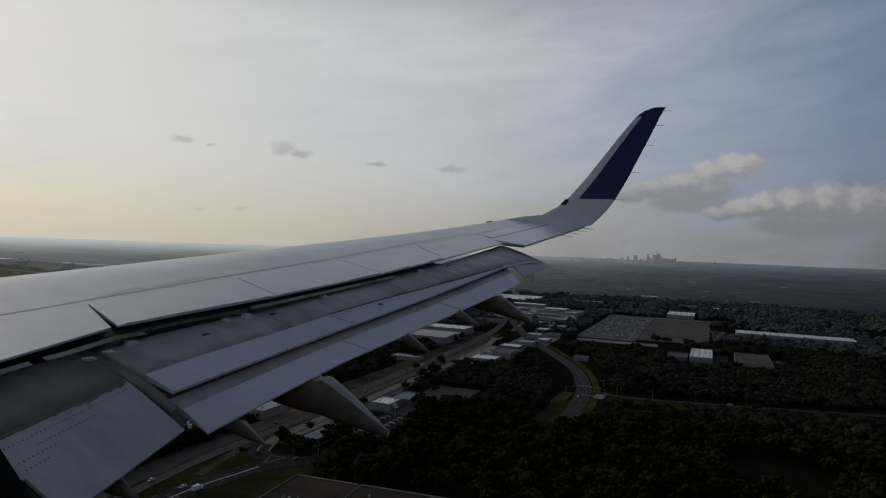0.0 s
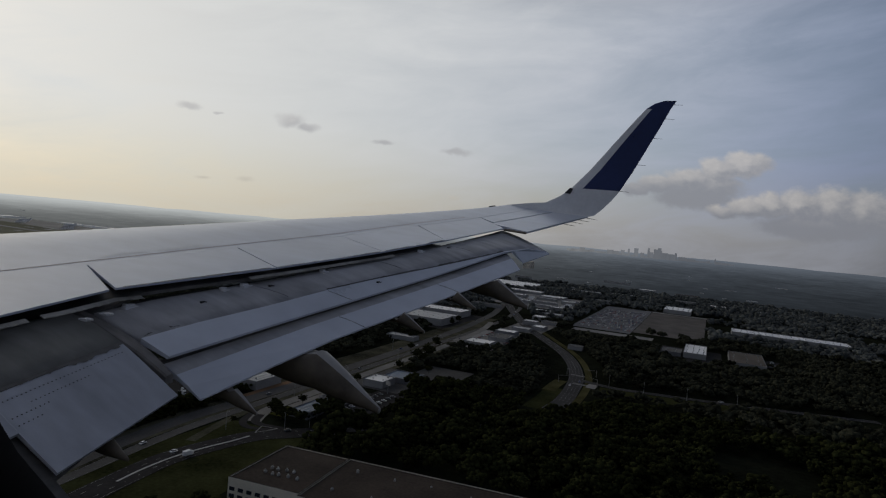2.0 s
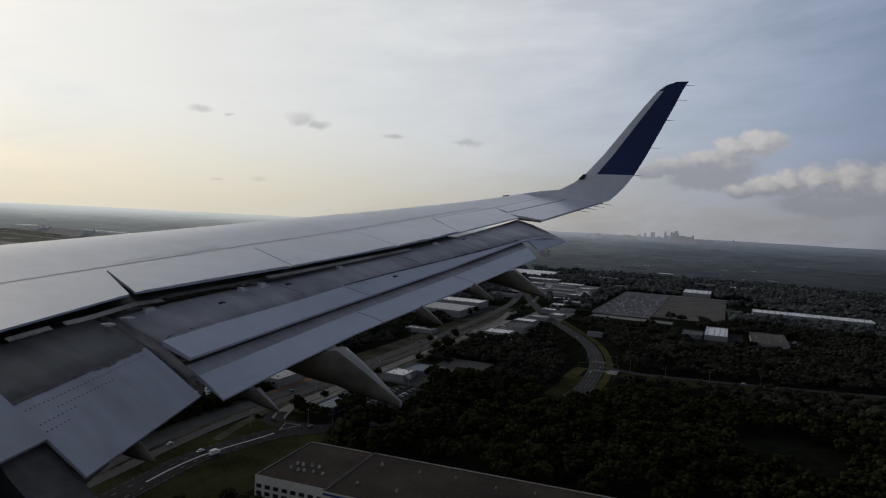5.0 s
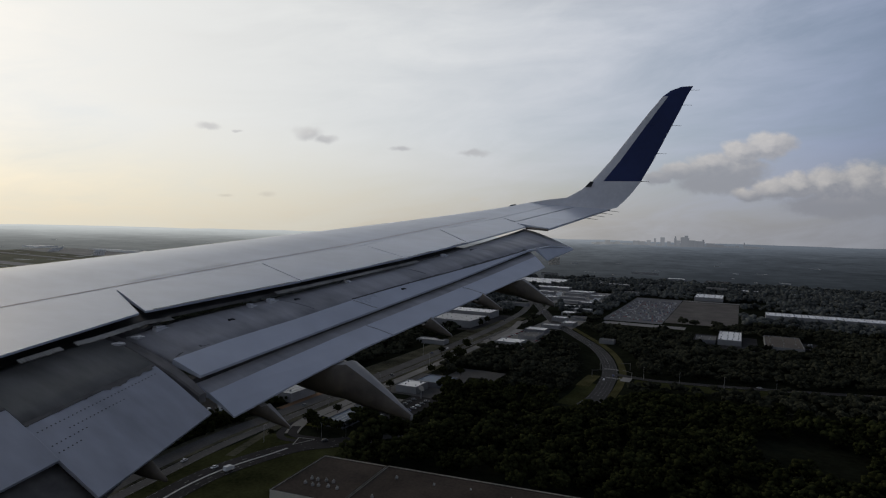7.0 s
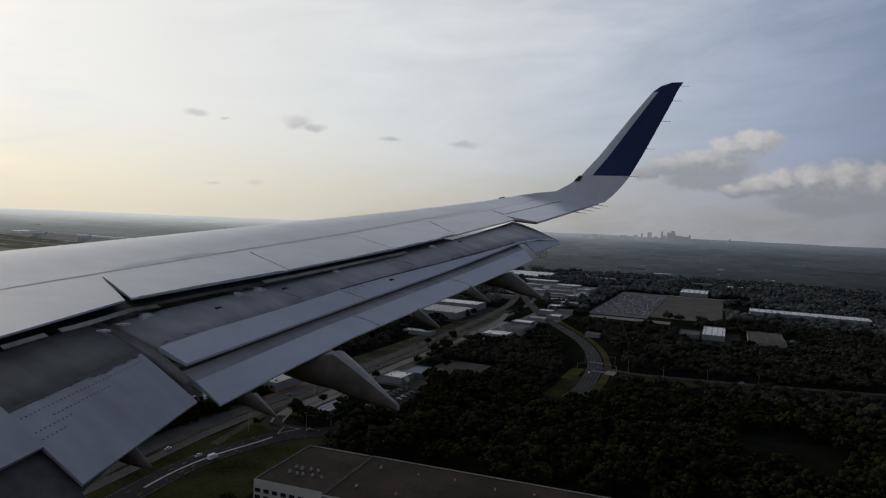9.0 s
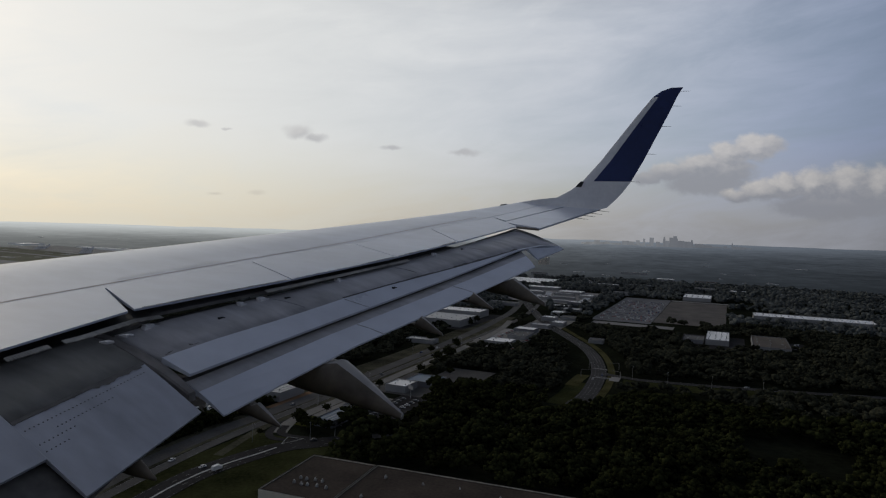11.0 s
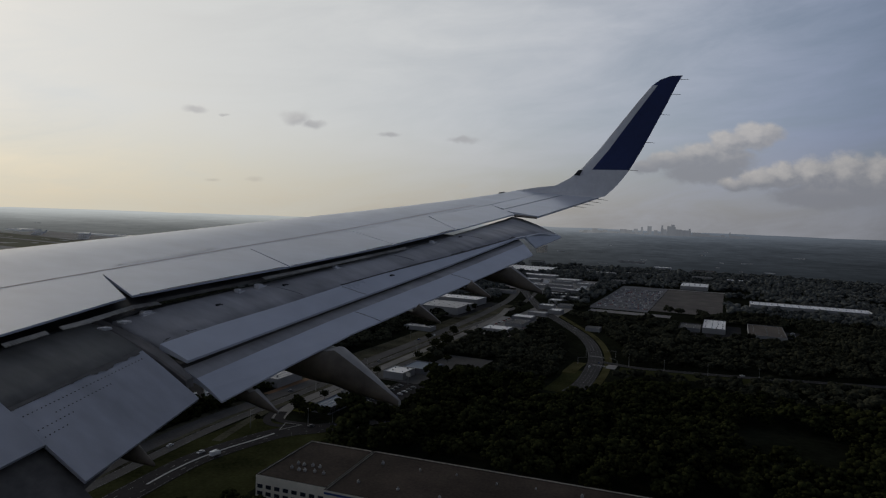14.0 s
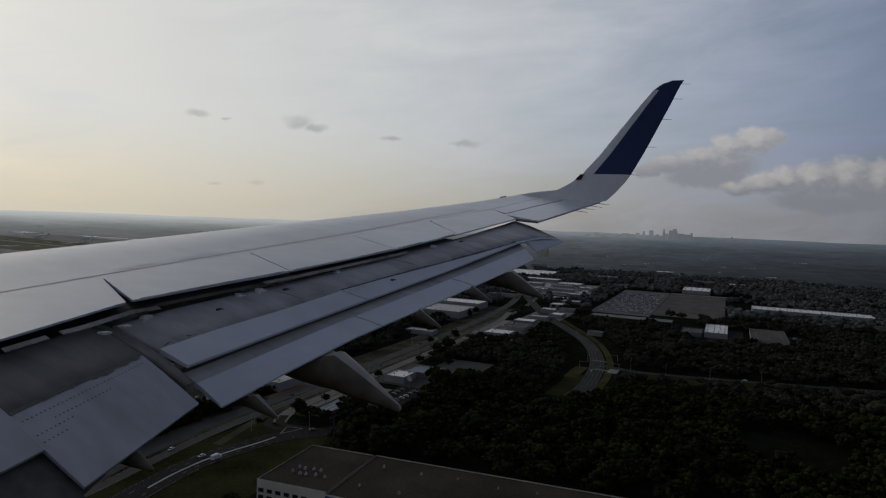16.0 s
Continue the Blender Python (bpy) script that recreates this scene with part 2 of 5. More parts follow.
DRYGRASS = mat("dry_brown_grass", (0.078, 0.075, 0.053), 0.95, 0, 0.5, 0.04, 0.5, 0.3, sheen=0.0)
PALEPAVE = mat("pale_pavement", (0.27, 0.26, 0.25), 0.85, 0, 0.2, 0.06, 1.0, 0.15, sheen=0.1)
EARTHLOT = mat("weathered_brown_asphalt", (0.14, 0.128, 0.118), 0.9, 0, 0.25, 0.03, 0.4, 0.15, sheen=0.05)
KERB = mat("pale_kerb_concrete", (0.46, 0.46, 0.45), 0.8, 0, 0.15, 0.2, 2, 0.1)
PAINT = mat("road_paint", (0.27, 0.27, 0.26), 0.7, 0, 0.2, 0.3, 3, 0.05)
ROOF_GREY = mat("grey_roof_membrane", (0.135, 0.130, 0.122), 0.8, 0, 0.22, 0.05, 0.8, 0.1, sheen=0.3)
ROOF_WHITE = mat("white_roof_membrane", (0.88, 0.86, 0.83), 0.38, 0, 0.09, 0.04, 0.7, 0.03, sheen=0.5)
ROOF_PALE = mat("pale_grey_ribbed_roof", (0.46, 0.45, 0.44), 0.48, 0, 0.14, 0.05, 0.8, 0.04, sheen=0.5)
ROOF_TAN = mat("tan_roof_membrane", (0.052, 0.041, 0.034), 0.9, 0, 0.42, 0.04, 0.6, 0.1, sheen=0.08)
ROOF_BROWN = mat("brown_grey_roof_membrane", (0.13, 0.112, 0.095), 0.85, 0, 0.25, 0.04, 0.6, 0.1, sheen=0.1)
ROOF_BLUE = mat("blue_metal_roof", (0.10, 0.14, 0.20), 0.5, 0.2, 0.2, 0.1, 2, 0.1)
WALL_PALE = mat("pale_tilt_wall", (0.30, 0.295, 0.29), 0.8, 0, 0.12, 0.08, 1.5, 0.08)
WALL_CREAM = mat("cream_tilt_wall", (0.74, 0.68, 0.56), 0.8, 0, 0.1, 0.08, 1.5, 0.08)
WALL_DIM = mat("grey_tilt_wall", (0.19, 0.19, 0.20), 0.8, 0, 0.15, 0.08, 1.5, 0.08)
GLASS = mat("dark_window_glass", (0.03, 0.035, 0.045), 0.12, 0, 0.2, 0.2, 2, 0.0, sheen=0.8)
DOCK = mat("dock_door_paint", (0.36, 0.36, 0.36), 0.6, 0, 0.12, 0.5, 3, 0.05)
WHITE = mat("white_vehicle_paint", (0.85, 0.85, 0.85), 0.4, 0, 0.08, 0.4, 3, 0.01)
RUBBER = mat("tyre_rubber", (0.02, 0.02, 0.02), 0.85, 0, 0.2, 2, 10, 0.1)
CHASSIS = mat("black_chassis", (0.03, 0.03, 0.03), 0.6, 0.2, 0.2, 2, 10, 0.1)
RED = mat("red_vehicle_paint", (0.30, 0.03, 0.03), 0.35, 0, 0.1, 1, 5, 0)
BLUE = mat("blue_vehicle_paint", (0.03, 0.06, 0.20), 0.35, 0, 0.1, 1, 5, 0)
GREYCAR = mat("grey_vehicle_paint", (0.16, 0.165, 0.17), 0.35, 0.2, 0.1, 1, 5, 0)
EARTH = mat("bare_red_earth", (0.20, 0.12, 0.07), 0.95, 0, 0.3, 0.05, 0.6, 0.2, sheen=0.1)
GALV = mat("galvanised_steel", (0.40, 0.40, 0.40), 0.5, 0.6, 0.15, 1, 8, 0.02)


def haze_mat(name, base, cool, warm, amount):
    """Land seen through miles of haze, painted as a glow over its own colour."""
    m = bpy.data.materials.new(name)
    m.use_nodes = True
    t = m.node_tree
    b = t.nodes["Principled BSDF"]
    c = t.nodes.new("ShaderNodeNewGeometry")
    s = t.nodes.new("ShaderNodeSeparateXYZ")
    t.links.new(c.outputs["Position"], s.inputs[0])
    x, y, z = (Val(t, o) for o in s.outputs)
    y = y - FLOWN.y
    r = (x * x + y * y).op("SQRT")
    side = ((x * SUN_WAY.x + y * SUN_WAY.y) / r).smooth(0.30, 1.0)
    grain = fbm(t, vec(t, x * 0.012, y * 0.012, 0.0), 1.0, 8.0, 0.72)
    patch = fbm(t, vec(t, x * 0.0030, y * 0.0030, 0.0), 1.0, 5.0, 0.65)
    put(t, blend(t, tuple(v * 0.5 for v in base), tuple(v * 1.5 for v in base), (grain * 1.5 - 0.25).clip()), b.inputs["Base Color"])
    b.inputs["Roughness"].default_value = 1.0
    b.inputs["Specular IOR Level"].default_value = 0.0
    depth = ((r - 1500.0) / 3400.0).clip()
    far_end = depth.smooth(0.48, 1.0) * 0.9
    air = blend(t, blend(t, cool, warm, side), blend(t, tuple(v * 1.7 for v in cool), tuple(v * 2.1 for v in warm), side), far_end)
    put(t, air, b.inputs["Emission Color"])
    away = ((x * SUN_WAY.x + y * SUN_WAY.y) / r).smooth(0.0, 0.5)      # the painted haze dims away from the sun
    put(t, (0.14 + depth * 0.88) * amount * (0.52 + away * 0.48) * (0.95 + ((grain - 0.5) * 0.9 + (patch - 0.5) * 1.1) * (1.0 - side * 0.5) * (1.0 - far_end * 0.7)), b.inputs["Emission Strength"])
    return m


FARLAND = haze_mat("haze_glow_far_woods", (0.020, 0.026, 0.028), (0.080, 0.093, 0.113), (0.235, 0.246, 0.243), 1.0)
FARGRASS = mat("pale_airfield_grass", (0.15, 0.15, 0.10), 0.9, 0, 0.3, 0.006, 0.08, 0.1, sheen=0.1)
FARPAVE = mat("pale_airfield_concrete", (0.27, 0.265, 0.25), 0.8, 0, 0.2, 0.006, 0.08, 0.1, sheen=0.3)
FARROOF = mat("pale_far_roofs", (0.42, 0.42, 0.41), 0.6, 0, 0.2, 0.02, 0.2, 0.05, 0.8)
FARWALL = mat("pale_hotel_walls", (0.75, 0.68, 0.58), 0.8, 0, 0.1, 0.05, 0.5, 0.05)
# the skyline takes the same painted haze glow
CITYHAZE = haze_mat("haze_glow_city_walls", (0.07, 0.07, 0.08), (0.086, 0.093, 0.106), (0.3, 0.29, 0.25), 1.0)

# ---------------------------------------------------------------- mesh helpers
def make(name, verts, faces, mats, parent=None, label="", which=None, smooth=False):
    """One mesh object from points and faces, under parent if there is one."""
    me = bpy.data.meshes.new(name)
    me.from_pydata([tuple(v) for v in verts], [], faces)
    for m in (mats if isinstance(mats, (list, tuple)) else [mats]):
        me.materials.append(m)
    if which:
        me.polygons.foreach_set("material_index", which)
    if smooth:
        me.polygons.foreach_set("use_smooth", [True] * len(me.polygons))
    me.update()
    ob = new(name, me)
    if parent:
        ob.parent = parent
    if label:
        tagged(ob, label)
    return ob


def part(name, bm, material, parent, label=""):
    me = bpy.data.meshes.new(name)
    bm.to_mesh(me)
    bm.free()
    me.materials.append(material)
    ob = new(name, me)
    ob.parent = parent
    if label:
        tagged(ob, label)
    return ob


def thing(name, label, category, m=None, group="", kind=""):
    ob = tagged(new(name), label, category, group, kind)
    ob.empty_display_size = 0.2
    if m is not None:
        ob.matrix_basis = m
    return ob


def block(x0, x1, y0, y1, z0, z1, bevel=0.0):
    bm = bmesh.new()
    bmesh.ops.create_cube(bm, size=1)
    for v in bm.verts:
        v.co = Vector(((x0 + x1) / 2 + v.co.x * (x1 - x0), (y0 + y1) / 2 + v.co.y * (y1 - y0), (z0 + z1) / 2 + v.co.z * (z1 - z0)))
    if bevel:
        bmesh.ops.bevel(bm, geom=bm.edges[:], offset=bevel, segments=2, affect="EDGES", profile=0.6)
    return bm


def rod(a, b, r0, r1=None, n=8):
    r1 = r0 if r1 is None else r1
    a, b = Vector(a), Vector(b)
    bm = bmesh.new()
    bmesh.ops.create_cone(bm, cap_ends=True, segments=n, radius1=r0, radius2=r1, depth=(b - a).length)
    bm.transform(Matrix.Translation((a + b) / 2) @ (b - a).to_track_quat("Z", "Y").to_matrix().to_4x4())
    return bm


def merge(*bms):
    out = bmesh.new()
    for b in bms:
        me = bpy.data.meshes.new("tmp")
        b.to_mesh(me)
        out.from_mesh(me)
        b.free()
        bpy.data.meshes.remove(me)
    return out


def loft(rings, closed=True, caps=True):
    """Points and quads through rings with equal counts."""
    n = len(rings[0])
    verts = [p for r in rings for p in r]
    faces = []
    for i in range(len(rings) - 1):
        for j in range(n if closed else n - 1):
            k = (j + 1) % n
            faces.append((i * n + j, i * n + k, (i + 1) * n + k, (i + 1) * n + j))
    if caps and closed:
        faces.append(tuple(range(n))[::-1])
        faces.append(tuple((len(rings) - 1) * n + j for j in range(n)))
    return verts, faces


def line(points, x):
    """The value at x on a polyline of (x, value)."""
    return float(np.interp(x, [p[0] for p in points], [p[1] for p in points]))

# ================================================================ THE AIRPLANE
airplane = thing("airplane", "white airliner in flight with flaps down and a navy winglet", "airplane", HELD)


def lay(x, y):
    """Height of the rear upper wing surface."""
    return 0.45 + 0.148 * (x - 6) + 0.06 * (y + 1)


def lead(x):
    """The leading edge, flaring forward a little toward the tip."""
    return 7.1 - 0.495 * x + 0.75 * (max(0.0, x - 12.5) / 4.5) ** 2


SPOIL_TE = [(1.9, -0.15), (5.6, -0.20), (6.22, -0.12), (7.96, -0.65), (9.74, -1.09), (11.3, -1.36), (13.35, -1.66)]
SPOIL_LE = [(1.9, 1.75), (6.15, 0.86), (8.45, 0.34), (10.24, -0.10), (12.27, -0.46), (14.3, -0.86), (17.4, -1.25)]
WING_TE = [(1.9, -0.15), (13.35, -1.70), (13.42, -2.10), (17.0, -2.50)]


NOSE_DIP = [(2, 0.11), (6, 0.10), (9, 0.075), (12, 0.045), (14, 0.02), (17, 0.012)]      # how far the nose droops, as a share of the chord
CROWN = [(2, 0.17), (4.5, 0.13), (6.5, 0.05), (9, 0.035), (13, 0.02), (15, 0.025), (17, 0.03)]      # rise of the skin ahead of the spoilers


def wing_z(x, y):
    """Upper surface with its rounded nose."""
    c = lead(x) - line(WING_TE, x)
    s = max(0.0, min(1.0, (lead(x) - y) / c))
    dip = 0.0
    if s < 0.45:
        q = (0.45 - s) / 0.45
        dip = line(NOSE_DIP, x) * c * (1 - math.sqrt(max(0.0, 1 - q * q)))
    fore = max(0.0, min(1.0, (y - line(SPOIL_LE, x)) / max(0.05, lead(x) - line(SPOIL_LE, x))))
    return lay(x, y) - dip + line(CROWN, x) * fore * fore * (3 - 2 * fore)


# main skin: from the hinge line of the spoilers forward round the nose and back below
stations = [1.9, 3, 4, 5, 6, 7, 8, 9, 10, 11, 12, 13, 14, 15, 16, 16.6, 17.0]
rings = []
for x in stations:
    yl, yh = lead(x), line(SPOIL_LE, x) + 0.005
    c = yl - line(WING_TE, x)
    top = []
    for i in range(15):
        f = 1 - (i / 14)
        y = yl - (yl - yh) * (f ** 1.9 if f > 0 else 0)
        top.append((x, y, wing_z(x, y)))
    zl = wing_z(x, yl)
    under = []
    for i in range(1, 8):
        f = i / 7
        y = yl - (yl - yh) * f
        under.append((x, y, zl - 0.055 * c * math.sin(min(1, f * 1.6) * math.pi / 2) + (0.02 * c * f)))
    rings.append(top + under)
v, f = loft(rings, closed=False)
n0 = len(v)
v2, f2 = loft([[r[-1], r[0]] for r in rings], closed=False)      # rear spar, with edges of its own
v += v2
f += [tuple(i + n0 for i in q) for q in f2]
make("wing_skin", v, f, WING, airplane, "smooth light-grey painted metal wing skin", smooth=True)


def panel(name, corners, mats, label="", thick=0.035, zed=lay, lift=0.0, n=8):
    """A slab of wing surface between four corners: front inner, front outer, rear outer, rear inner; thin at the rear."""
    (ax, ay), (bx, by), (cx, cy), (ex, ey) = corners
    tops, bots = [], []
    for i in range(n + 1):
        u = i / n
        row_t, row_b = [], []
        for j in range(4):
            w = j / 3
            x = (ax + (bx - ax) * u) * (1 - w) + (ex + (cx - ex) * u) * w
            y = (ay + (by - ay) * u) * (1 - w) + (ey + (cy - ey) * u) * w
            z = zed(x, y) + lift
            row_t.append((x, y, z))
            row_b.append((x, y, z - thick * (1 - 0.6 * w)))
        tops.append(row_t + row_b[::-1])
    v, f = loft(tops)
    return make(name, v, f, mats, airplane, label)


def spoiler(xa_f, xb_f, xa_r, xb_r, lift=0.0):
    g = 0.010
    panel("spoiler", [(xa_f + g, line(SPOIL_LE, xa_f) + 0.002), (xb_f - g, line(SPOIL_LE, xb_f) + 0.002), (xb_r - g, line(SPOIL_TE, xb_r)), (xa_r + g, line(SPOIL_TE, xa_r))], WING, "", 0.05, lift=lift)


spoiler(4.1, 6.62, 3.7, 6.16, 0.004)
spoiler(6.62, 8.45, 6.22, 7.96)
spoiler(8.45, 10.24, 7.96, 9.74)
spoiler(10.24, 12.2, 9.74, 11.3)
panel("fixed_trailing_panel", [(12.212, line(SPOIL_LE, 12.2) - 0.012), (14.28, line(SPOIL_LE, 14.28) - 0.012), (13.4, -1.66), (11.312, -1.365)], WING, "", 0.05)
panel("inner_trailing_panel", [(1.9, 1.74), (4.1, line(SPOIL_LE, 4.1) - 0.012), (3.69, -0.17), (1.9, -0.16)], WING, "", 0.05)
# panel ahead of the aileron, the aileron and the fixed strip beyond it
panel("aileron_cove_panel", [(14.29, line(SPOIL_LE, 14.3) - 0.012), (17.0, line(SPOIL_LE, 17.0) - 0.012), (17.0, -1.70), (13.95, -1.275)], WING, "", 0.06)
panel("aileron", [(13.75, -1.288), (16.9, -1.738), (16.6, -2.46), (13.45, -2.10)], WING, "light-grey aileron", 0.09)
panel("tip_trailing_panel", [(16.91, -1.70), (17.2, -1.75), (17.1, -2.53), (16.615, -2.465)], WING, "", 0.08)
panel("aileron_hinge_seal", [(13.8, -1.24), (16.9, -1.69), (16.9, -1.78), (13.75, -1.33)], SEAM, "", 0.01, lift=-0.022)
make("aileron_end_seal", *loft([[(13.40 + i * 0.02, -1.66 - i * 0.42, lay(13.4, -1.66 - i * 0.42) - 0.02), (13.75 - i * 0.2, -1.60 - i * 0.48, lay(13.6, -1.6 - i * 0.48) - 0.02),
                                   (13.75 - i * 0.2, -1.60 - i * 0.48, lay(13.6, -1.6 - i * 0.48) - 0.045), (13.40 + i * 0.02, -1.66 - i * 0.42, lay(13.4, -1.66 - i * 0.42) - 0.045)] for i in (0, 0.5, 1)]), SHADE_BROWN, airplane)

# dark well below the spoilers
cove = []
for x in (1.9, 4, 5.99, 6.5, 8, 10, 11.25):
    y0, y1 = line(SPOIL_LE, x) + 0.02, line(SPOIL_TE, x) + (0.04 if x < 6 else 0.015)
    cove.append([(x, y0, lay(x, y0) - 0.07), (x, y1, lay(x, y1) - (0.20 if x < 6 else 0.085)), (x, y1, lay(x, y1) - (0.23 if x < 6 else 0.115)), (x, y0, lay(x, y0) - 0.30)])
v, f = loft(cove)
make("flap_well", v, f, COVE, airplane, "dark metal flap well")

# outboard flap: curved fore part, pale rear band, then the separate aft flap
MAIN_TE = [(6.0, -1.04, 0.065), (7.9, -1.38, 0.385), (10.13, -1.80, 0.757), (12.26, -2.20, 1.155), (12.75, -2.33, 1.18), (13.6, -2.47, 1.155)]
AFT_TE = [(6.03, -1.42, -0.24), (7.4, -1.715, 0.116), (9.45, -2.10, 0.468), (11.75, -2.54, 0.882), (12.1, -2.60, 0.94)]


def at3(points, x):
    return line([(p[0], p[1]) for p in points], x), line([(p[0], p[2]) for p in points], x)


def flap_top(x, f):
    """Point of the main flap's upper side, f from nose 0 to rear edge 1."""
    y1, z1 = at3(MAIN_TE, x)
    y0 = line(SPOIL_TE, x) + 0.10
    z0 = lay(x, y0) - line([(6, 0.19), (8, 0.155), (10, 0.125), (12, 0.105), (13.6, 0.075)], x)
    bulge = line([(6, 0.03), (7.5, 0.055), (10, 0.065), (12, 0.045), (13.6, 0.03)], x) * math.sin(math.pi * f ** 0.8)
    return (x, y0 + (y1 - y0) * f, z0 + (z1 - z0) * f + bulge)


def flap_ring(x, fs, depth):
    top = [flap_top(x, f) for f in fs]
    return top + [(p[0], p[1] + 0.01, p[2] - depth * (1 - 0.75 * f)) for p, f in zip(top[::-1], fs[::-1])]



def split(x):
    """Where the bare fore part of the flap meets its painted rear band."""
    return line([(6.0, 0.67), (6.2, 0.635), (6.6, 0.67), (7.0, 0.70), (8.235, 0.685), (8.245, 0.665), (9.06, 0.70), (9.74, 0.75), (10.76, 0.85), (12.1, 0.965), (13.6, 0.97)], x)


XS = [6.02, 6.6, 7.4, 8.235, 8.245, 9, 10, 11, 12, 12.75, 13.2, 13.6]
v, f = loft([flap_ring(x, [k * split(x) for k in (0, 0.05, 0.1, 0.2, 0.38, 0.58, 0.79, 1)], 0.16) for x in XS])
# nose rows coloured dark for grime and for the shade under the spoilers
fore_flap = make("fore_flap", v, f, [BARE, COVE], airplane, "dull bare-metal fore flap, its nose dark with grime and painted shade", [1 if i % 16 < 2 and i < 16 * (len(XS) - 1) else 0 for i in range(len(f))], smooth=True)
v, f = loft([flap_ring(x, [split(x) + (1 - split(x)) * k for k in (0, 0.12, 0.32, 0.53, 0.76, 1)], 0.11) for x in XS])
rear_band = make("flap_band", v, f, FLAP, airplane, "pale painted rear band of the flap")

aft = []
for x in (6.03, 6.8, 7.6, 8.6, 9.6, 10.6, 11.4, 12.28):
    y0, z0 = at3(MAIN_TE, x)
    y1, z1 = at3(AFT_TE, x)
    y0 += 0.13
    z0 -= 0.065
    if x > 12:      # the outer end is cut at a slant
        (yb, zb) = at3(AFT_TE, 11.68)
        top = [(x - 0.60 * w, y0 + (yb - y0) * w, z0 + (zb - z0) * w + 0.025 * math.sin(math.pi * w)) for w in (0, 0.12, 0.26, 0.44, 0.72, 1.0)]
    else:
        top = [(x, y0 + (y1 - y0) * w, z0 + (z1 - z0) * w + 0.025 * math.sin(math.pi * w)) for w in (0, 0.12, 0.26, 0.44, 0.72, 1.0)]
    aft.append(top + [(p[0], p[1], p[2] - 0.10 * (1 - 0.85 * i / 5)) for i, p in reversed(list(enumerate(top)))])
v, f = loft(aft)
# front row carries the slot's painted shadow and grime, the next two dull metal
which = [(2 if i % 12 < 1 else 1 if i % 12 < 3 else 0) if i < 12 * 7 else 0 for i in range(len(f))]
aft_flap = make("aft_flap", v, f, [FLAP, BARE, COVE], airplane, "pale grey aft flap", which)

# lip strip along the step on the outer half of the main flap, and its small brackets
lip = []
for x in (8.25, 9, 10, 11, 12):
    p, q = flap_top(x, split(x) - 0.004), flap_top(x, split(x) + 0.012)
    lip.append([(x, p[1], p[2] + 0.004), (x, q[1], q[2] + 0.012), (x, q[1], q[2] - 0.02), (x, p[1], p[2] - 0.02)])
v, f = loft(lip)
make("flap_step_strip", v, f, COVE, airplane)

# end plate and track of the outboard flap, beside the gap
ends = []
for i in range(9):
    w = i / 8
    a = flap_top(6.0, w) if w < 1 else (6.0, -1.04, 0.06)
    y, z, half = a[1] - 0.15 * w, a[2] - 0.10 * w - 0.03 * max(0.0, w - 0.75) * 4, 0.040 + 0.03 * math.sin(math.pi * w)
    ends.append([(5.90 - half, y, z + 0.005), (5.90 - half + 0.012, y, z + 0.022), (5.90 + half - 0.012, y, z + 0.028), (5.90 + half, y, z + 0.015), (5.90 + half, y, z - 0.05), (5.90 - half, y, z - 0.05)])
v, f = loft(ends)
make("flap_end_track", v, f, TRACK, airplane, "grimy brown-grey cover of the flap track")
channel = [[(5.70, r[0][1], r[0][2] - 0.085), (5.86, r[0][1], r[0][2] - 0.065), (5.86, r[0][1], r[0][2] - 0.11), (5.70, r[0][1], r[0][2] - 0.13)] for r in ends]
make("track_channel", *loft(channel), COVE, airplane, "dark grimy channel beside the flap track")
# pale tip piece beyond the end of the painted band
make("flap_tip_piece", *loft([[(12.27, -2.205, 1.15), (13.6, -2.475, 1.15), (13.6, -2.465, 1.12), (12.27, -2.195, 1.10)], [(12.42, -2.36, 0.955), (13.62, -2.515, 1.12), (13.62, -2.515, 1.105), (12.42, -2.36, 0.935)]]), FLAP, airplane, "pale painted flap tip piece")

# inboard flap with the cut-out in its rear edge
def inner_top(x, f):
    y0, z0 = 0.0, lay(min(x, 5.8), 0.0) - 0.155
    y1 = line([(1.9, -1.23), (4.59, -1.23), (4.60, -1.60), (5.8, -1.39)], x)
    z1 = line([(1.9, -0.72), (4.31, -0.25), (4.59, -0.20), (4.60, -0.38), (5.8, -0.16)], x)
    return (x, y0 + (y1 - y0) * f, z0 + (z1 - z0) * f + 0.115 * math.sin(math.pi * min(1.0, f ** 0.85)) * (1 - 0.3 * f))


def inner_rings(xs, fs, depth):
    out = []
    for x in xs:
        top = [inner_top(x, f) for f in fs]
        out.append(top + [(p[0], p[1] + 0.01, p[2] - depth * (1 - 0.8 * f)) for p, f in zip(top[::-1], fs[::-1])])
    return loft(out)


IX = [1.95, 3.0, 4.0, 4.59, 4.602, 5.0, 5.4, 5.8]
v, f = inner_rings(IX, [0, 0.07, 0.16, 0.28, 0.41, 0.525], 0.16)
make("inboard_fore_flap", v, f, OLIVE, airplane, "dull bare-metal inner fore flap", smooth=True)
v, f = inner_rings(IX, [0.525, 0.56, 0.62, 0.7, 0.8, 0.9, 1.0], 0.10)
make("inboard_flap", v, f, INFLAP, airplane, "pale painted inner flap with rivet rows", smooth=False)
